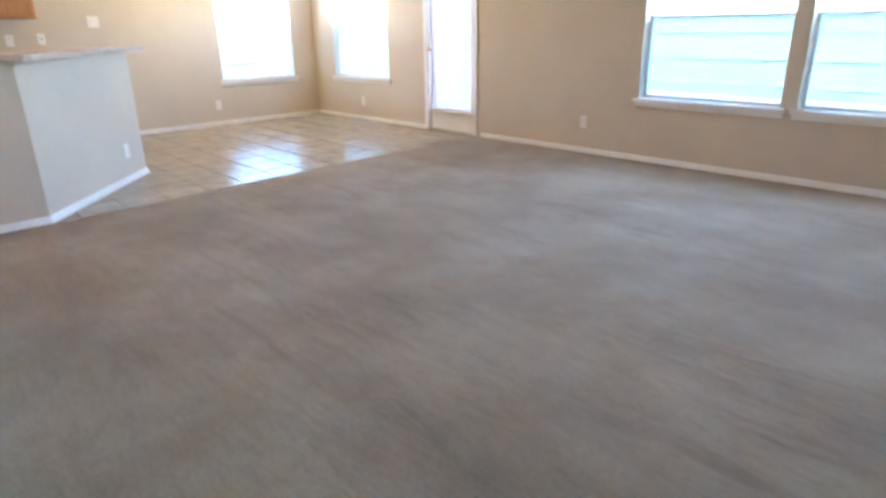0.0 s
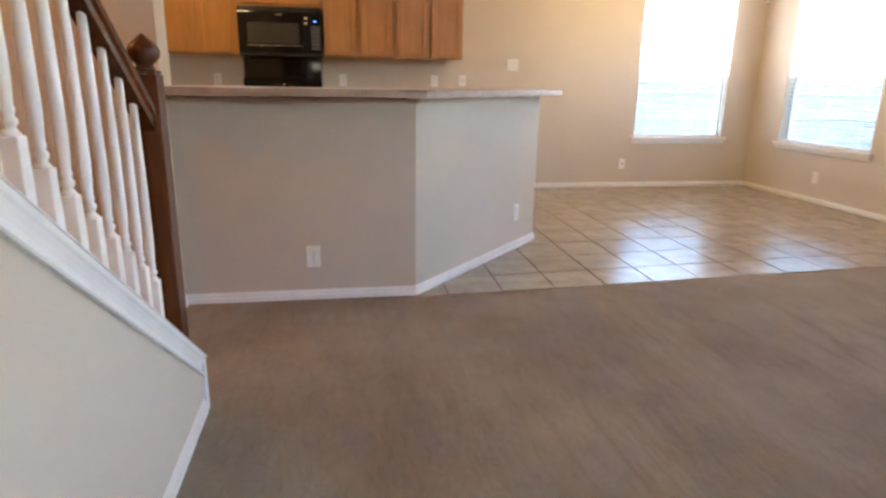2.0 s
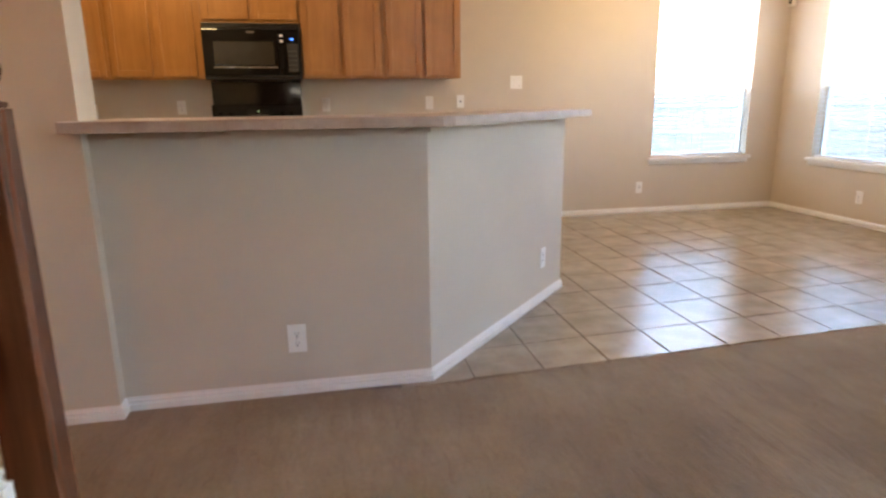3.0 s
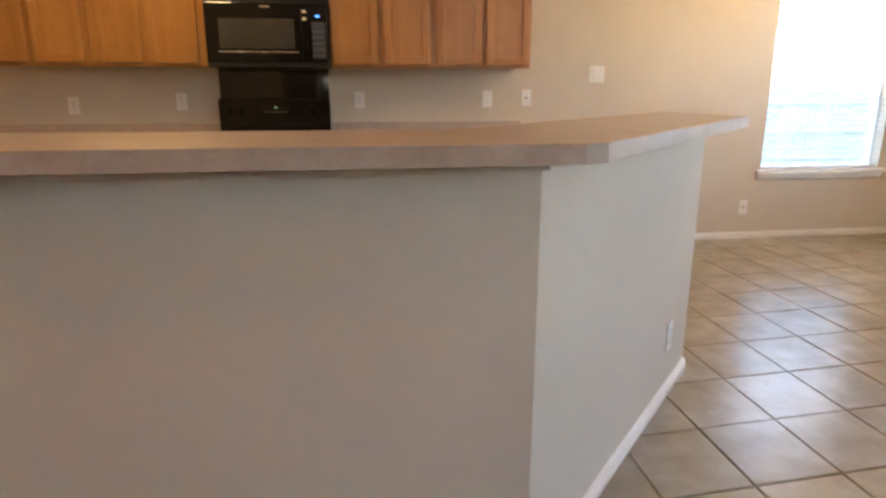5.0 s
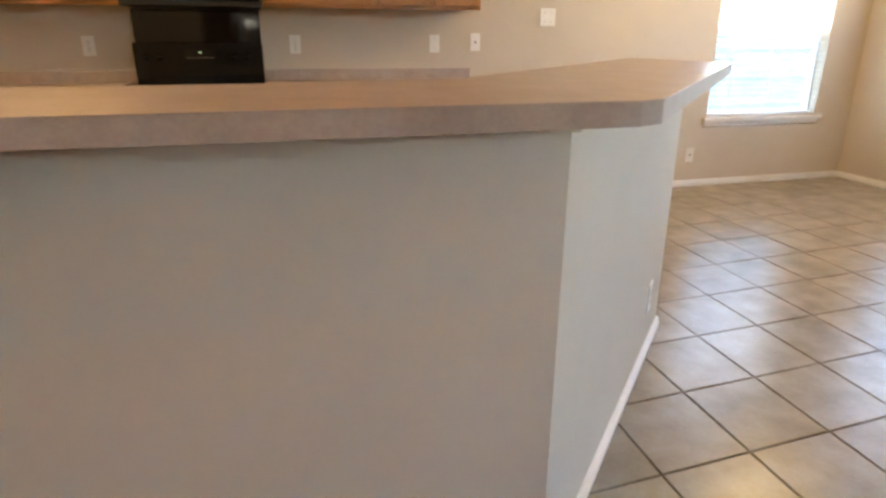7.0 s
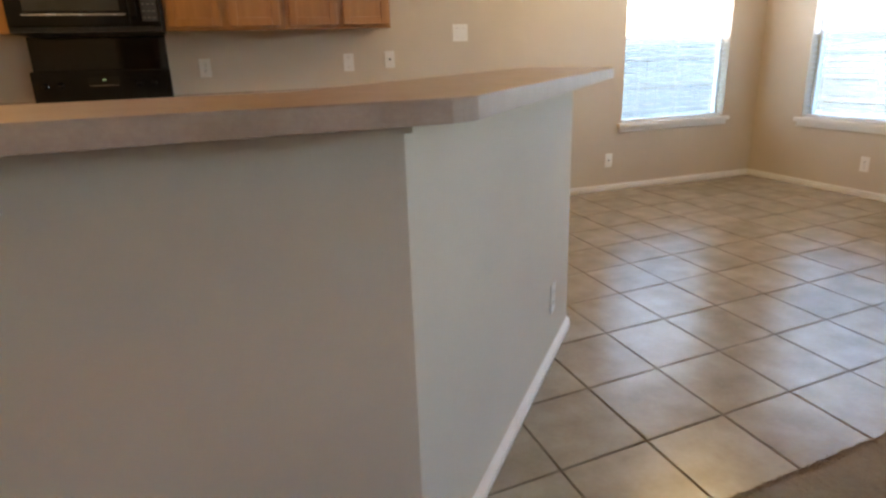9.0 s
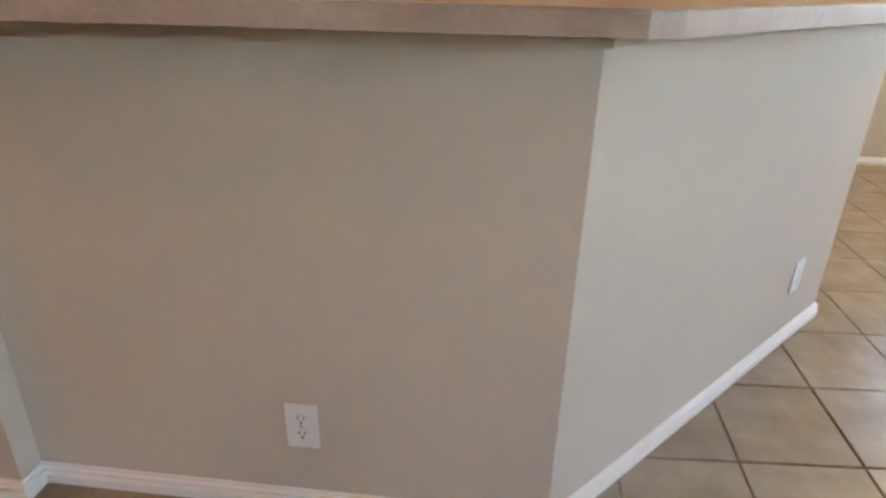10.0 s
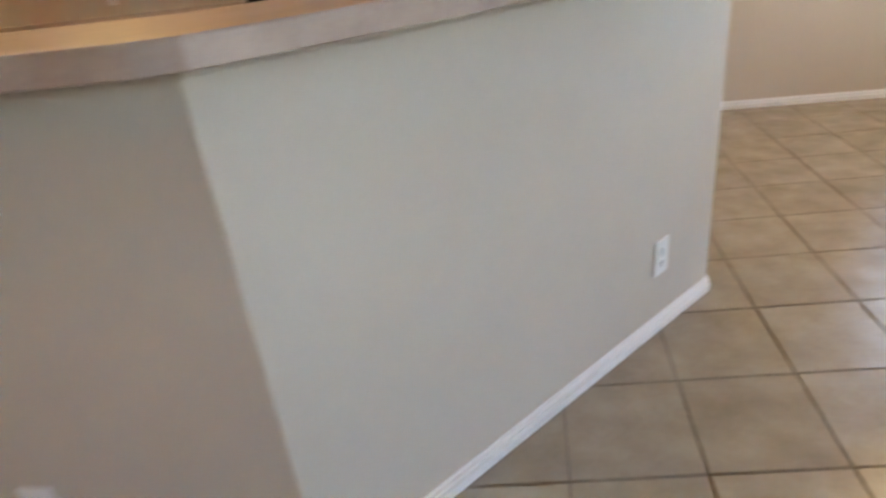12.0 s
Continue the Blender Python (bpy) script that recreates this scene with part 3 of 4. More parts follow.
def window(name, axis, a0, a1, label, blinds):
    """A single-hung window in the wall opening; axis is the wall's direction."""
    inner = NORTH if axis == "x" else EAST
    w = a1 - a0
    root = thing(name, (a0, inner, SILL) if axis == "x" else (inner, a1, SILL), label, "window", kind="structure")
    # local frame: u along the wall, v outward, z up
    root.rotation_euler = (0, 0, 0) if axis == "x" else (0, 0, radians(-90))
    h = HEAD - SILL
    r = RAIL - SILL
    d = 0.085

    def bx(nm, m, u0, u1, v0, v1, z0, z1, bev=0.0, par=root, lab=""):
        bm = bmesh.new()
        box(bm, u0, u1, v0, v1, z0, z1, bev)
        return part(nm, bm, m, par, lab)

    bm = bmesh.new()
    fw = 0.014
    box(bm, 0.001, fw, d, d + 0.06, 0.001, h - 0.001, 0.003)
    box(bm, w - fw, w - 0.001, d, d + 0.06, 0.001, h - 0.001, 0.003)
    box(bm, fw, w - fw, d, d + 0.06, h - fw, h - 0.001, 0.003)
    box(bm, fw, w - fw, d, d + 0.06, 0.001, fw, 0.003)
    frame_ob = part("window_frame", bm, M_VINYL, root)
    bm = bmesh.new()
    s = 0.013
    for u0, u1, z0, z1 in ((fw, fw + s, fw, r), (w - fw - s, w - fw, fw, r), (fw + s, w - fw - s, fw, fw + s), (fw + s, w - fw - s, r - s, r)):
        box(bm, u0 + 0.001, u1 - 0.001, d - 0.003, d + 0.02, z0 + 0.001, z1 - 0.001, 0.002)
    part("lower_sash", bm, M_VINYL, root)
    bm = bmesh.new()
    box(bm, fw + 0.001, w - fw - 0.001, d + 0.022, d + 0.05, r - 0.008, r + 0.012, 0.002)
    part("meeting_rail", bm, M_VINYL, root)
    for nm, z0, z1, v in (("lower_pane", fw + s, r - s, d - 0.0005), ("upper_pane", r + 0.012, h - fw, d + 0.034)):
        bm = bmesh.new()
        u0, u1 = (fw + s, w - fw - s) if nm == "lower_pane" else (fw, w - fw)
        box(bm, u0, u1, v, v + 0.004, z0, z1)
        p = part(nm, bm, M_GLASS, root, "clear window glass")
        p.visible_shadow = False
    bm = bmesh.new()
    box(bm, fw, w - fw, d + 0.052, d + 0.053, fw, r)
    # windows without blinds get the added dimming sheet instead of plain insect mesh
    part("window_screen", bm, M_SCREEN if blinds else M_DIM_SCREEN, root, "grey woven window screen")
    bm = bmesh.new()
    box(bm, -0.045, w + 0.045, -0.04, 0.0, -0.034, -0.001, 0.006)
    box(bm, 0.001, w - 0.001, 0.0, d, -0.03, 0.0008)
    part("window_sill", bm, M_TRIM, root)
    bm = bmesh.new()
    box(bm, -0.028, w + 0.028, -0.016, -0.0005, -0.074, -0.0345, 0.004)
    part("apron", bm, M_TRIM, root)
    if blinds:
        bm = bmesh.new()
        box(bm, 0.012, w - 0.012, 0.012, 0.062, h - 0.055, h - 0.004, 0.003)
        part("head_rail", bm, M_BLIND, root)
        bm = bmesh.new()
        box(bm, -(w - 0.03) / 2, (w - 0.03) / 2, -0.0245, 0.0245, -0.0014, 0.0014)
        for v in bm.verts:
            v.co.z += 0.003 * (1 - (v.co.y / 0.0245) ** 2)
        me = mesh_of("slat", bm, M_BLIND)
        n = int((h - 0.10) / 0.044)
        for k in range(n):
            ob = new("slat", me)
            ob.parent = root
            ob.location = (w / 2, 0.037, 0.05 + 0.044 * k)
            ob.rotation_euler = (radians(-5 + random.uniform(-0.7, 0.7)), radians(random.uniform(-0.08, 0.08)), 0)
        bm = bmesh.new()
        box(bm, 0.014, w - 0.014, 0.014, 0.060, 0.006, 0.024, 0.004)
        part("bottom_rail", bm, M_BLIND, root)
        for u in (0.16, w / 2, w - 0.16):
            bm = bmesh.new()
            box(bm, u - 0.0012, u + 0.0012, 0.0095, 0.0115, 0.02, h - 0.05)
            part("ladder_cord", bm, M_BLIND, root)
    return root


window("window_1", "x", W1[0], W1[1], "single-hung white window with open white blinds", True)
window("window_2", "y", W2[0], W2[1], "single-hung white window with open white blinds", True)
window("window_3", "y", BW[0][0], BW[0][1], "single-hung white window overlooking the fence", False)
window("window_4", "y", BW[1][0], BW[1][1], "single-hung white window overlooking the fence", False)

# narrow kitchen window with an amber wooden lining
side = thing("window_5", (WEST, SIDE[0], SIDE[2]), "kitchen window with amber curtain, wood lining and white blind", "window", kind="structure")
sw, sh = SIDE[1] - SIDE[0], SIDE[3] - SIDE[2]


def side_part(name, m, x0, x1, y0, y1, z0, z1, bev=0.0, lab=""):
    bm = bmesh.new()
    box(bm, x0, x1, y0, y1, z0, z1, bev)
    return part(name, bm, m, side, lab)


side_part("window_lining", M_OAK, -T, -0.001, 0.0005, 0.02, 0.0, sh - 0.0005, 0.002, "amber wood lining")
side_part("window_lining", M_OAK, -T, -0.001, sw - 0.05, sw - 0.0005, 0.0, sh - 0.0005, 0.002, "amber wood lining")
side_part("window_sill", M_TRIM, -T, 0.02, 0.0205, sw - 0.0505, 0.0, 0.018, 0.003)
side_part("casing", M_TRIM, 0.001, 0.018, -0.13, -0.001, -0.05, sh + 0.06, 0.004)
p = side_part("pane", M_GLASS, -T + 0.01, -T + 0.014, 0.0205, sw - 0.0505, 0.0185, sh - 0.001)
p.visible_shadow = False
CUR = 0.665
bm = bmesh.new()
ripple = [bm.verts.new((-0.072 + 0.006 * math.sin(k * 1.3) + d, 0.022 + (CUR - 0.024) * k / 24, z)) for d in (0, 0.002) for z in (0.02, sh - 0.01) for k in range(25)]
for k in range(24):
    for a, b in ((0, 25), (75, 50)):
        bm.faces.new((ripple[a + k], ripple[a + k + 1], ripple[b + k + 1], ripple[b + k]))
part("curtain", bm, M_CURTAIN, side, "amber backlit curtain")
bm = bmesh.new()
box(bm, -0.022, 0.022, -(sw - CUR - 0.06) / 2, (sw - CUR - 0.06) / 2, -0.0012, 0.0012)
me = mesh_of("slat", bm, M_BLIND_DOOR)
for k in range(int((sh - 0.06) / 0.036)):
    ob = new("slat", me)
    ob.parent = side
    ob.location = (-0.07, (sw + CUR) / 2 - 0.024, 0.04 + 0.036 * k)
    ob.rotation_euler = (0, radians(-66 + random.uniform(-2, 2)), 0)
for u in (CUR + 0.03, sw - 0.08):
    side_part("ladder_cord", M_BLIND, -0.046, -0.044, u - 0.001, u + 0.001, 0.0185, sh - 0.002)

# ---- patio door ----
door = thing("door_1", (EAST, DOOR[0], 0), "white patio door with a glass lite and lowered white blind", "door", kind="structure")
dw, dh = DOOR[1] - DOOR[0], DOOR[2]


def dpart(name, m, v0, v1, u0, u1, z0, z1, bev=0.0, lab="", par=None):
    bm = bmesh.new()
    box(bm, v0, v1, u0, u1, z0, z1, bev)
    return part(name, bm, m, door if par is None else par, lab)


L0, L1, LZ0, LZ1 = 0.10, dw - 0.09, 0.27, dh - 0.13
bm = bmesh.new()
for u0, u1, z0, z1 in ((0.012, L0, 0.02, dh - 0.012), (L1, dw - 0.012, 0.02, dh - 0.012), (L0, L1, 0.02, LZ0), (L0, L1, LZ1, dh - 0.012)):
    box(bm, 0.03, 0.075, u0, u1, z0, z1)
slab = part("door_leaf", bm, M_DOOR, door)
bm = bmesh.new()
for u0, u1, z0, z1 in ((L0 - 0.022, L0 + 0.006, LZ0 - 0.022, LZ1 + 0.022), (L1 - 0.006, L1 + 0.022, LZ0 - 0.022, LZ1 + 0.022),
                       (L0 + 0.006, L1 - 0.006, LZ0 - 0.022, LZ0 + 0.006), (L0 + 0.006, L1 - 0.006, LZ1 - 0.006, LZ1 + 0.022)):
    box(bm, 0.020, 0.0298, u0, u1, z0, z1, 0.003)
part("lite_frame", bm, M_DOOR, door)
p = dpart("door_pane", M_GLASS, 0.05, 0.055, L0 + 0.001, L1 - 0.001, LZ0, LZ1, 0, "clear door glass")
p.visible_shadow = False
bm = bmesh.new()
cw, ct = 0.062, 0.018
box(bm, -ct, -0.001, -cw, -0.004, 0.0, dh + cw, 0.004)
box(bm, -ct, -0.001, dw + 0.004, dw + cw, 0.0, dh + cw, 0.004)
box(bm, -ct, -0.001, -0.0035, dw + 0.0035, dh + 0.004, dh + cw, 0.004)
box(bm, 0.0, 0.15, 0.0005, 0.0115, 0.0, dh - 0.0005)
box(bm, 0.0, 0.15, dw - 0.0115, dw - 0.0005, 0.0, dh - 0.0005)
box(bm, 0.0, 0.15, 0.0115, dw - 0.0115, dh - 0.0115, dh - 0.0005)
part("door_casing", bm, M_TRIM, door)
dpart("threshold", M_BRASS, 0.0, 0.15, 0.012, dw - 0.012, 0.0, 0.018, 0.003, "worn metal threshold")
for z in (0.25, 1.0, 1.78):
    dpart("hinge", M_BRASS, 0.012, 0.0295, 0.004, 0.03, z - 0.045, z + 0.045, 0.003)
bm = bmesh.new()
lathe(bm, [(0.028, 0.0), (0.028, 0.006), (0.012, 0.010), (0.012, 0.03), (0.026, 0.04), (0.028, 0.055), (0.02, 0.066), (0.002, 0.068)], 0, 0, 16)
bmesh.ops.transform(bm, matrix=Matrix.Translation((0.0298, dw - 0.05, 0.95)) @ Matrix.Rotation(radians(-90), 4, "Y"), verts=bm.verts)
part("door_knob", bm, M_BRASS, door)
# closed mini blind on the door
blind = thing("door_blind", (EAST - 0.008, DOOR[0] + (L0 + L1) / 2, LZ0 - 0.03), "white mini blind with closed slats on the patio door", "blind")
bw = (L1 - L0) + 0.055
bm = bmesh.new()
box(bm, -0.022, 0.026, -bw / 2, bw / 2, LZ1 - LZ0 + 0.03, LZ1 - LZ0 + 0.06, 0.002)
part("head_rail", bm, M_BLIND, blind)
bm = bmesh.new()
box(bm, -0.022, 0.026, -bw / 2, bw / 2, 0.0, 0.014, 0.003)
part("bottom_rail", bm, M_BLIND, blind)
bm = bmesh.new()
box(bm, -0.025, 0.025, -bw / 2 + 0.004, bw / 2 - 0.004, -0.0006, 0.0006)
me = mesh_of("slat", bm, M_BLIND_DOOR)
nsl = int((LZ1 - LZ0 + 0.0) / 0.044)
for k in range(nsl):
    ob = new("slat", me)
    ob.parent = blind
    ob.location = (0, 0, 0.035 + 0.044 * k)
    tilt = 69 if k < nsl - 3 else 30
    ob.rotation_euler = (0, radians(tilt + random.uniform(-3, 3)), 0)

# ---- kitchen ----
FRONT = 9.06
UB, UT = 1.335, 2.10


def panel_door(name, parent, x0, x1, z0, z1, y):
    """A frame-and-panel cabinet door whose front is at y (toward -y), with its recessed panel as a sub-part."""
    bm = bmesh.new()
    s = 0.048
    t = 0.019
    for a0, a1, b0, b1 in ((x0, x0 + s, z0, z1), (x1 - s, x1, z0, z1), (x0 + s, x1 - s, z0, z0 + s), (x0 + s, x1 - s, z1 - s, z1)):
        box(bm, a0, a1, y, y + t, b0, b1, 0.004)
    d = part(name, bm, M_OAK, parent)
    bm = bmesh.new()
    box(bm, x0 + s, x1 - s, y + 0.010, y + t - 0.001, z0 + s, z1 - s)
    part("panel", bm, M_OAK, d)
    return d


def wall_cabinet(x0, x1, z0, z1, doors, label):
    cx = (x0 + x1) / 2
    root = thing("wall_cabinet", (cx, NORTH, z0), label, "cabinet", "kitchen wall cabinets")
    bm = bmesh.new()
    box(bm, x0 - cx + 0.0008, x1 - cx - 0.0008, FRONT - NORTH + 0.001, -0.001, 0.012, z1 - z0)
    part("body", bm, M_OAK, root)
    bm = bmesh.new()
    box(bm, x0 - cx + 0.0008, x1 - cx - 0.0008, FRONT - NORTH - 0.002, FRONT - NORTH + 0.017, 0.0, 0.0115)
    part("bottom_rail", bm, M_OAK, root)
    for a, b in doors:
        panel_door("door", root, a - cx, b - cx, 0.022, z1 - z0 - 0.02, FRONT - NORTH - 0.0225)
    return root


OAK = "honey oak wall cabinet with two closed panel doors"
wall_cabinet(0.752, 1.43, UB, UT, [(0.765, 1.062), (1.108, 1.402)], OAK)
wall_cabinet(1.43, 2.098, UB, UT, [(1.456, 1.752), (1.79, 2.082)], OAK)
wall_cabinet(-0.722, -0.012, UB, UT, [(-0.70, -0.40), (-0.362, -0.066)], OAK)
wall_cabinet(-1.402, -0.722, UB, UT, [(-1.36, -1.066), (-1.03, -0.742)], OAK)
wall_cabinet(-0.012, 0.752, 1.772, UT, [(0.006, 0.355), (0.385, 0.734)], "short honey oak cabinet over the microwave")

# microwave
MX0, MX1, MY, MZ0, MZ1 = -0.008, 0.740, 8.985, 1.332, 1.766
mw = thing("microwave", ((MX0 + MX1) / 2, NORTH, MZ0), "black over-the-range microwave with a lit clock", "microwave")
MO = ((MX0 + MX1) / 2, NORTH, MZ0)


def mpart(name, m, x0, x1, y0, y1, z0, z1, bev=0.0, lab="", root=mw, o=MO, par=None):
    bm = bmesh.new()
    box(bm, x0 - o[0], x1 - o[0], y0 - o[1], y1 - o[1], z0 - o[2], z1 - o[2], bev)
    return part(name, bm, m, root if par is None else par, lab)


mpart("body", M_BLACK_MATT, MX0, MX1, MY + 0.022, NORTH - 0.002, MZ0, MZ1, 0.004)
mdoor = mpart("door", M_BLACK, MX0 + 0.002, MX0 + 0.585, MY, MY + 0.0215, MZ0 + 0.03, MZ1 - 0.05, 0.005)
mpart("window", M_MW_GLASS, MX0 + 0.085, MX0 + 0.545, MY - 0.002, MY - 0.0005, MZ0 + 0.112, MZ1 - 0.145, 0.0, "grey screened glass", par=mdoor)
mpart("door_trim", M_SILVER, MX0 + 0.075, MX0 + 0.57, MY - 0.004, MY - 0.0005, MZ0 + 0.088, MZ0 + 0.096, 0.001, "thin silver line", par=mdoor)
bm = bmesh.new()
hx0, hx1 = MX0 + 0.598 - MO[0], MX0 + 0.632 - MO[0]
for z0, z1, y0, y1 in ((0.075, 0.225, -0.042, -0.026), (0.075, 0.093, -0.0255, -0.0005), (0.207, 0.225, -0.0255, -0.0005)):
    box(bm, hx0, hx1, MY - MO[1] + y0, MY - MO[1] + y1, z0, z1, 0.004)
part("handle", bm, M_BLACK, mw)
panel = mpart("control_panel", M_BLACK, MX0 + 0.588, MX1 - 0.002, MY, MY + 0.0215, MZ0 + 0.03, MZ1 - 0.05, 0.005)
mpart("clock", M_BLUE, MX0 + 0.676, MX0 + 0.704, MY - 0.0015, MY - 0.0005, MZ1 - 0.130, MZ1 - 0.119, 0.0, "blue lit clock digits", par=panel)
for z in (0.098, 0.141):
    mpart("label", M_PLATE, MX0 + 0.596, MX0 + 0.622, MY - 0.0014, MY - 0.0004, MZ1 - z - 0.008, MZ1 - z + 0.008, 0, "small white printed label", par=panel)
mpart("keypad", M_KEYPAD, MX0 + 0.652, MX1 - 0.012, MY - 0.001, MY - 0.0003, MZ0 + 0.055, MZ1 - 0.16, 0, "grey membrane keypad", par=panel)
for i in range(3):
    for j in range(5):
        mpart("key", M_WHITEPRINT, MX0 + 0.657 + 0.026 * i, MX0 + 0.672 + 0.026 * i, MY - 0.0018, MY - 0.0011, MZ0 + 0.07 + 0.036 * j, MZ0 + 0.076 + 0.036 * j, 0, par=panel)
bm = bmesh.new()
for k in range(5):
    box(bm, MX0 + 0.01 - MO[0], MX1 - 0.01 - MO[0], MY + 0.006 - MO[1], MY + 0.0215 - MO[1], MZ1 - 0.046 + 0.009 * k - MZ0, MZ1 - 0.041 + 0.009 * k - MZ0, 0.001)
part("vent_grille", bm, M_BLACK_MATT, mw)
mpart("badge", M_SILVER, MX0 + 0.34, MX0 + 0.40, MY - 0.001, MY - 0.0002, MZ1 - 0.078, MZ1 - 0.066, 0)
mpart("lower_lip", M_BLACK_MATT, MX0 + 0.002, MX1 - 0.002, MY + 0.008, MY + 0.0215, MZ0 + 0.001, MZ0 + 0.028, 0.003)

# range with its backguard
RX0, RX1, RY = -0.03, 0.728, 8.72
rng = thing("range", ((RX0 + RX1) / 2, 9.05, 0), "black glass-top electric range with a tall backguard", "range")
RO = ((RX0 + RX1) / 2, 9.05, 0)


def rpart(name, m, x0, x1, y0, y1, z0, z1, bev=0.0, lab="", par=None):
    return mpart(name, m, x0, x1, y0, y1, z0, z1, bev, lab, rng, RO, par)


rpart("body", M_BLACK_MATT, RX0, RX1, RY + 0.03, 9.36, 0.0, 0.895, 0.004)
rpart("oven_door", M_BLACK, RX0 + 0.004, RX1 - 0.004, RY, RY + 0.0295, 0.2, 0.80, 0.006)
rpart("drawer", M_BLACK, RX0 + 0.004, RX1 - 0.004, RY + 0.005, RY + 0.0295, 0.02, 0.19, 0.006)
rpart("oven_handle", M_BLACK, RX0 + 0.06, RX1 - 0.06, RY - 0.05, RY - 0.0005, 0.735, 0.76, 0.01)
rpart("cooktop", M_BLACK, RX0 - 0.002, RX1 + 0.002, RY - 0.005, 9.30, 0.8955, 0.912, 0.004)
guard = rpart("backguard", M_BLACK, RX0, RX1, 9.305, 9.362, 0.8955, 1.135, 0.01)
rpart("clock", M_GREEN, RX0 + 0.375, RX0 + 0.393, 9.3032, 9.3042, 1.074, 1.080, 0, "green lit clock digits", par=guard)
rpart("display", M_GLOSS, RX0 + 0.29, RX0 + 0.47, 9.3043, 9.3049, 1.05, 1.095, 0, "glossy control display", par=guard)
rpart("display_trim", M_SILVER, RX0 + 0.30, RX0 + 0.46, 9.3030, 9.3042, 1.043, 1.046, 0, "thin silver line", par=guard)
for x in (0.07, 0.15, 0.58, 0.66):
    bm = bmesh.new()
    lathe(bm, [(0.02, 0.0), (0.018, 0.02), (0.001, 0.021)], 0, 0, 14)
    bmesh.ops.transform(bm, matrix=Matrix.Translation((RX0 + x - RO[0], 9.3045 - RO[1], 1.05)) @ Matrix.Rotation(radians(90), 4, "X"), verts=bm.verts)
    part("knob", bm, M_BLACK, guard)
boxp = bmesh.new()
box(boxp, RX0 + 0.005, RX1 - 0.005, NORTH - 0.006, NORTH - 0.001, 0.90, MZ0 - 0.002)
tagged(part("splash_panel", boxp, M_GLOSS), "black gloss splash panel behind the range", "splash panel")


def base_run(x0, x1, n):
    w = (x1 - x0) / n
    for k in range(n):
        a = x0 + k * w
        cx = a + w / 2
        root = thing("base_cabinet", (cx, NORTH, 0), "honey oak base cabinet with drawer and door", "cabinet", "kitchen base cabinets")
        bm = bmesh.new()
        box(bm, -w / 2 + 0.001, w / 2 - 0.001, -0.59, -0.001, 0.09, 0.859)
        box(bm, -w / 2 + 0.001, w / 2 - 0.001, -0.52, -0.001, 0.0, 0.0895)
        part("body", bm, M_OAK, root)
        panel_door("door", root, -w / 2 + 0.02, w / 2 - 0.02, 0.115, 0.66, -0.61)
        bm = bmesh.new()
        box(bm, -w / 2 + 0.02, w / 2 - 0.02, -0.61, -0.5905, 0.69, 0.835, 0.004)
        part("drawer", bm, M_OAK, root)


base_run(0.735, 2.10, 3)
base_run(-1.9, -0.036, 4)
for x0, x1 in ((0.731, 2.13), (-1.9, -0.033)):
    bm = bmesh.new()
    box(bm, x0, x1, NORTH - 0.635, NORTH - 0.001, 0.86, 0.898, 0.003)
    box(bm, x0, x1, NORTH - 0.02, NORTH - 0.001, 0.8985, 0.968, 0.002)
    tagged(part("kitchen_counter", bm, M_LAM), "mottled taupe laminate kitchen counter with low backsplash", "counter")

# ---- plates on the walls ----


def plate(name, at, turn, kind, label, w=0.072, h=0.116, skin=None):
    """A wall plate at a point of the wall; turn 0 faces -y."""
    root = thing(name, at, label, "outlet" if kind == "outlet" else "wall plate")
    root.rotation_euler = (0, 0, radians(turn))
    bm = bmesh.new()
    box(bm, -w / 2, w / 2, -0.006, -0.0004, -h / 2, h / 2, 0.003)
    part("plate", bm, skin or M_PLATE, root)
    if kind == "outlet":
        for s in (-1, 1):
            bm = bmesh.new()
            lathe(bm, [(0.0165, 0.0), (0.0165, 0.0015), (0.0155, 0.002)], 0, 0, 18)
            bmesh.ops.transform(bm, matrix=Matrix.Translation((0, -0.0058, s * 0.0195)) @ Matrix.Rotation(radians(90), 4, "X") @ Matrix.Diagonal((1, 0.85, 1, 1)), verts=bm.verts)
            f = part("socket", bm, M_PLATE, root)
            bm = bmesh.new()
            box(bm, -0.0075, -0.0052, -0.0086, -0.0079, s * 0.0195 - 0.001, s * 0.0195 + 0.008)
            box(bm, 0.0052, 0.0075, -0.0086, -0.0079, s * 0.0195 - 0.001, s * 0.0195 + 0.007)
            box(bm, -0.0025, 0.0025, -0.0086, -0.0079, s * 0.0195 - 0.011, s * 0.0195 - 0.006)
            part("slot", bm, M_SLOT, f)
        bm = bmesh.new()
        box(bm, -0.003, 0.003, -0.0072, -0.0058, -0.003, 0.003, 0.001)
        part("screw", bm, M_SILVER, root)
    elif kind == "switch":
        n = max(1, round(w / 0.06))
        for k in range(n):
            u = (k - (n - 1) / 2) * 0.046
            bm = bmesh.new()
            box(bm, u - 0.005, u + 0.005, -0.016, -0.0058, -0.004, 0.014, 0.002)
            part("toggle", bm, M_PLATE, root)
            for s in (-1, 1):
                bm = bmesh.new()
                box(bm, u - 0.003, u + 0.003, -0.0072, -0.0058, s * 0.03 - 0.003, s * 0.03 + 0.003, 0.001)
                part("screw", bm, M_SILVER, root)
    elif kind == "jack":
        bm = bmesh.new()
        box(bm, -0.007, 0.007, -0.009, -0.0058, -0.007, 0.007, 0.001)
        part("jack", bm, M_SLOT, root)
    return root


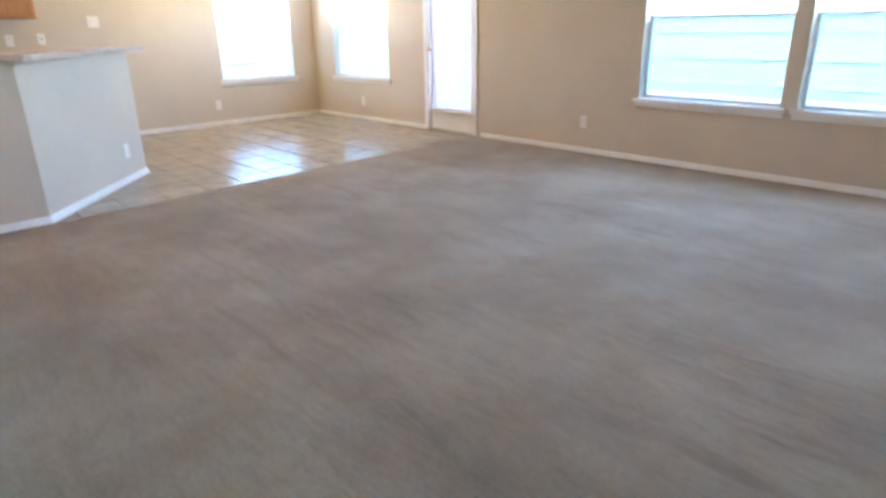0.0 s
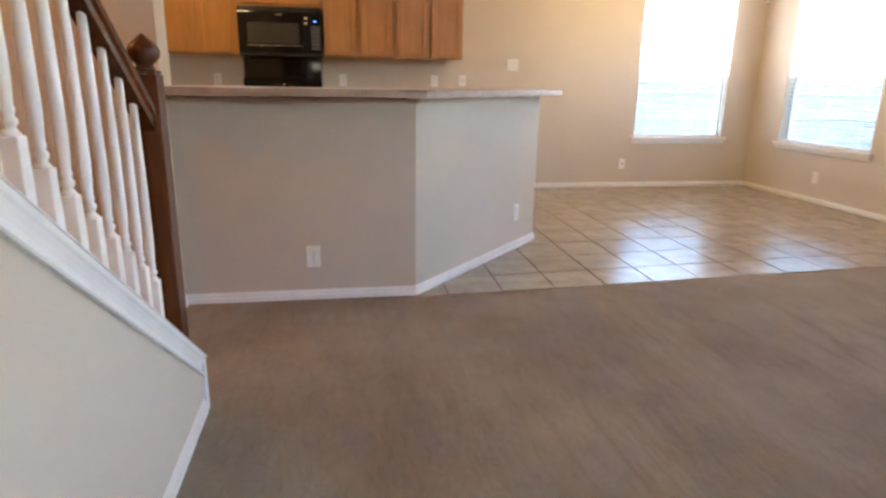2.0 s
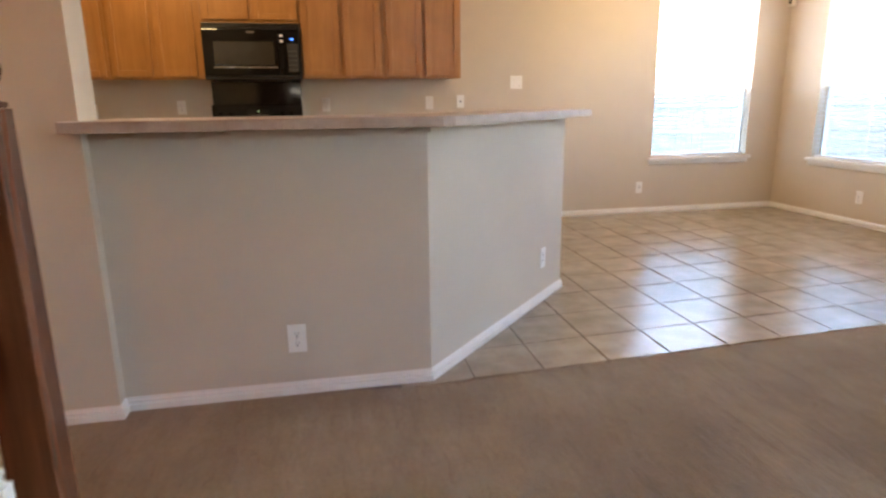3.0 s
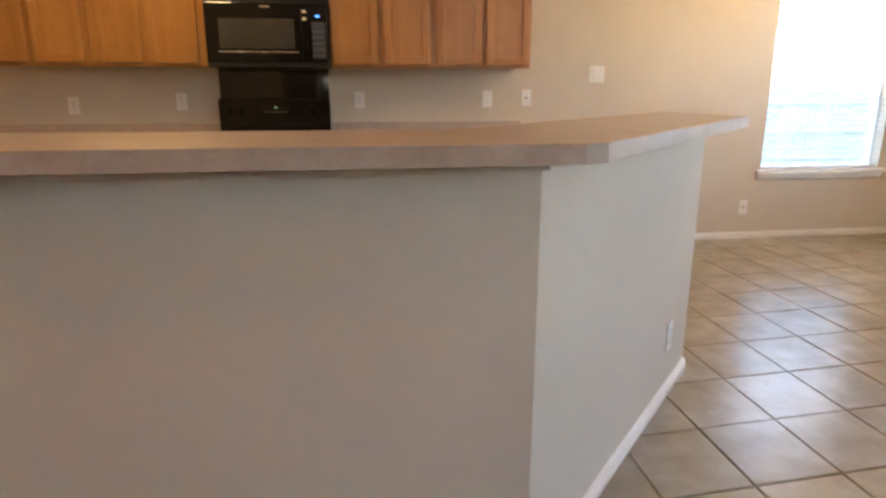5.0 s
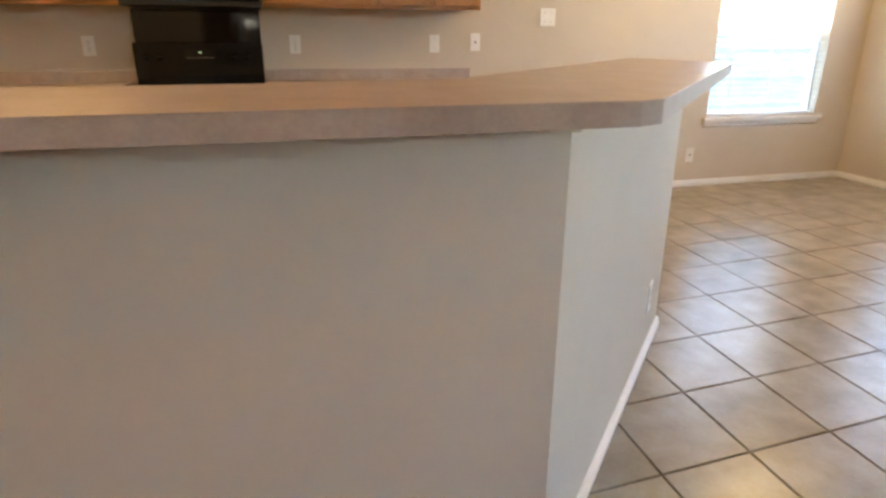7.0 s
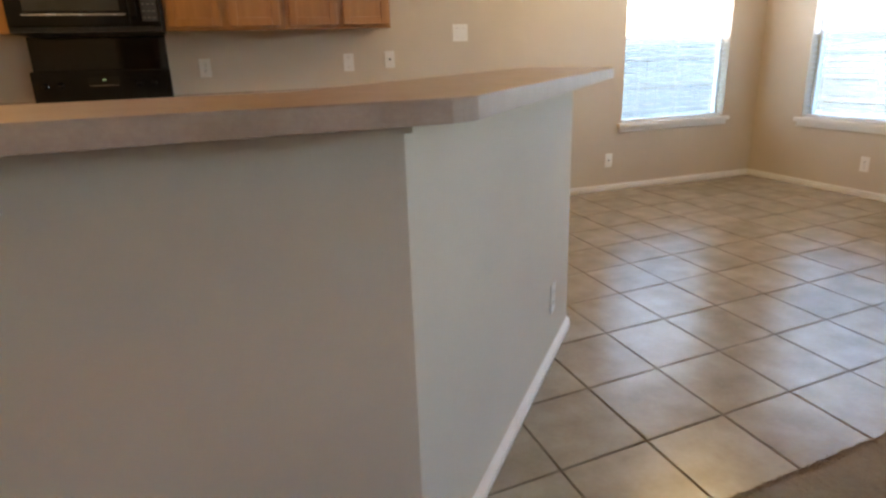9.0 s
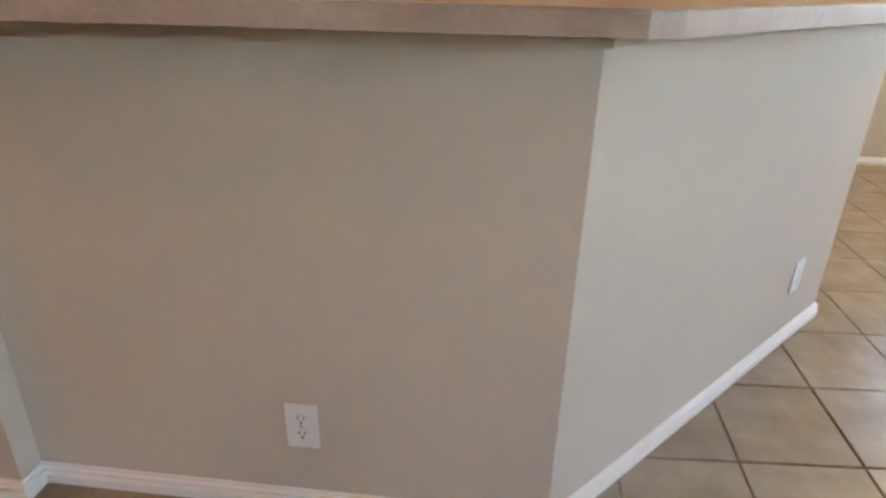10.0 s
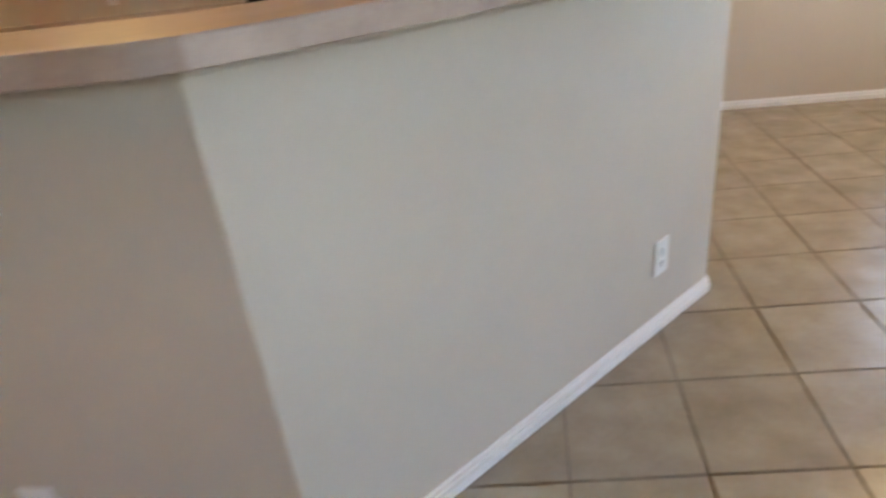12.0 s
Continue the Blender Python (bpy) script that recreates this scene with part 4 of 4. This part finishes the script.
WO = "white duplex outlet on the tan wall"
plate("wall_outlet", (0.715, 6.0, 0.234), 0, "outlet", WO)
k = 1.213
plate("wall_outlet", (C0[0] + UX * k, C0[1] + UY * k, 0.256), math.degrees(ANG), "outlet", WO)
for x, z, kd in ((-1.96, 1.10, "outlet"), (-0.985, 1.09, "outlet"), (-0.285, 1.115, "outlet"), (0.935, 1.125, "outlet"), (1.875, 1.13, "switch"), (2.17, 1.14, "jack")):
    plate("wall_outlet" if kd == "outlet" else "wall_plate", (x, NORTH, z), 0, kd, WO if kd == "outlet" else "white wall plate above the kitchen counter")
plate("light_switch", (2.713, NORTH, 1.31), 0, "switch", "white double light switch on the tan wall", 0.118, 0.118)
plate("wall_plate", (4.048, NORTH, 0.26), 0, "jack", "white low wall plate under the window")
plate("wall_outlet", (EAST, 8.28, 0.252), -90, "outlet", "white duplex outlet under the window")
plate("wall_outlet", (EAST, 4.73, 0.30), -90, "outlet", "white duplex outlet on the tan wall")
plate("wall_plate", (-0.62, 6.05, 1.225), 0, "plain", "blank tan cover plate on the hall wall", 0.115, 0.118, M_TANPLATE)

bm = bmesh.new()
box(bm, EAST - 0.06, EAST - 0.012, NORTH - 0.075, NORTH - 0.006, 2.03, 2.13, 0.008)
sensor = thing("alarm_sensor", (EAST, NORTH, 2.03), "small white alarm sensor in the room corner", "sensor")
bmesh.ops.translate(bm, vec=(-EAST, -NORTH, -2.03), verts=bm.verts)
part("housing", bm, M_PLATE, sensor)
bm = bmesh.new()
box(bm, -0.0655, -0.0605, -0.068, -0.028, 0.02, 0.055, 0.002)
part("lens", bm, M_SLOT, sensor)
bm = bmesh.new()
box(bm, -0.0115, -0.0005, -0.05, -0.03, 0.03, 0.07)
part("bracket", bm, M_PLATE, sensor)

# ---- outdoors ----
GZ = -0.45
bm = bmesh.new()
box(bm, -400, 400, -400, 400, GZ - 0.3, GZ)
tagged(part("ground", bm, M_LAWN), "dry pale lawn around the house", "ground", kind="structure")
bm = bmesh.new()
prism(bm, [(WEST - T, SOUTH - T), (EAST + T, SOUTH - T), (EAST + T, NORTH + T), (WEST - T, NORTH + T)], GZ - 0.05, -0.081)
tagged(part("foundation", bm, plain("grey_concrete", (0.35, 0.34, 0.32), 0.9, bump=0.4)), "grey concrete slab under the house", "foundation", kind="structure")

FX, FY = 15.5, 17.0
for name, axis, fixed, a0, a1 in (("fence_east", "y", FX, -10.0, FY), ("fence_north", "x", FY, -6.0, FX)):
    root = thing("fence", (fixed, a0, GZ) if axis == "y" else (a0, fixed, GZ), "weathered wooden privacy fence with horizontal rails", "fence", "yard fences")
    root.rotation_euler = (0, 0, radians(90)) if axis == "y" else (0, 0, 0)
    sgn = 1 if axis == "y" else -1
    L = a1 - a0
    bm = bmesh.new()
    box(bm, -0.068, 0.068, -0.009, 0.009, 0.0, 1.68)
    me = mesh_of("board", bm, M_FENCE)
    n = int(L / 0.142)
    for i in range(n):
        ob = new("board", me)
        ob.parent = root
        ob.location = (0.07 + i * 0.142, random.uniform(-0.002, 0.002), 0.01)
        ob.rotation_euler = (0, radians(random.uniform(-0.25, 0.25)), 0)
        ob.scale = (1, 1, random.uniform(0.985, 1.01))
    for z in (0.28, 0.85, 1.45):
        bm = bmesh.new()
        box(bm, 0, L, sgn * 0.022 - 0.0105, sgn * 0.022 + 0.0105, z - 0.045, z + 0.045)
        part("rail", bm, M_RAIL, root)
    for i in range(int(L / 2.4) + 1):
        bm = bmesh.new()
        box(bm, i * 2.4 - 0.045, i * 2.4 + 0.045, -sgn * 0.06 - 0.045, -sgn * 0.06 + 0.045, 0, 1.6)
        part("post", bm, M_FENCE, root)

# ---- floor tiles ----
EU, EV = (0.3145, 0.0215), (0.0075, 0.3345)
T0 = (2.066, 6.306)
gap = 0.0045


def lattice(i, j):
    return T0[0] + i * EU[0] + j * EV[0], T0[1] + i * EU[1] + j * EV[1]


def tile_mesh(v0=0.0):
    """One tile on the lattice, cut to start at the share v0 of its depth."""
    bm = bmesh.new()
    a, b = gap / 2 / EU[0], gap / 2 / EV[1]
    quad = [(a, max(v0, b)), (1 - a, max(v0, b)), (1 - a, 1 - b), (a, 1 - b)]
    prism(bm, [(u * EU[0] + v * EV[0], u * EU[1] + v * EV[1]) for u, v in quad], -0.0078, -0.001)
    top = [e for e in bm.edges if all(v.co.z > -0.002 for v in e.verts)]
    bmesh.ops.bevel(bm, geom=top, offset=0.0022, segments=2, affect="EDGES")
    return mesh_of("tile", bm, M_TILE)


full = tile_mesh()
hidden = bmesh.new()
for j in range(-1, 11):
    for i in range(-14, 12):
        x, y = lattice(i, j)
        far_x, far_y = lattice(i + 1, j + 1)
        if far_x < WEST or x > EAST - 0.02 or y > NORTH - 0.02 or far_y < edge_y(x) + 0.03:
            continue
        if far_x < 1.2:
            if x > WEST and y > 6.14 and far_y < NORTH:
                box(hidden, x + gap / 2, x + EU[0] - gap / 2, y + gap / 2, y + EV[1] - gap / 2, -0.0078, -0.001)
            continue
        cut = (edge_y(x + EU[0]) + 0.004 - y - EU[1]) / EV[1]
        ob = new("tile", full if cut < 0.02 else tile_mesh(cut))
        ob.parent = tile_floor
        ob.location = (x, y, random.uniform(-0.0005, 0.0005))
        ob.rotation_euler = (radians(random.uniform(-0.06, 0.06)), radians(random.uniform(-0.06, 0.06)), 0)
tagged(part("tile_rest", hidden, M_TILE, tile_floor), kind="stuff")
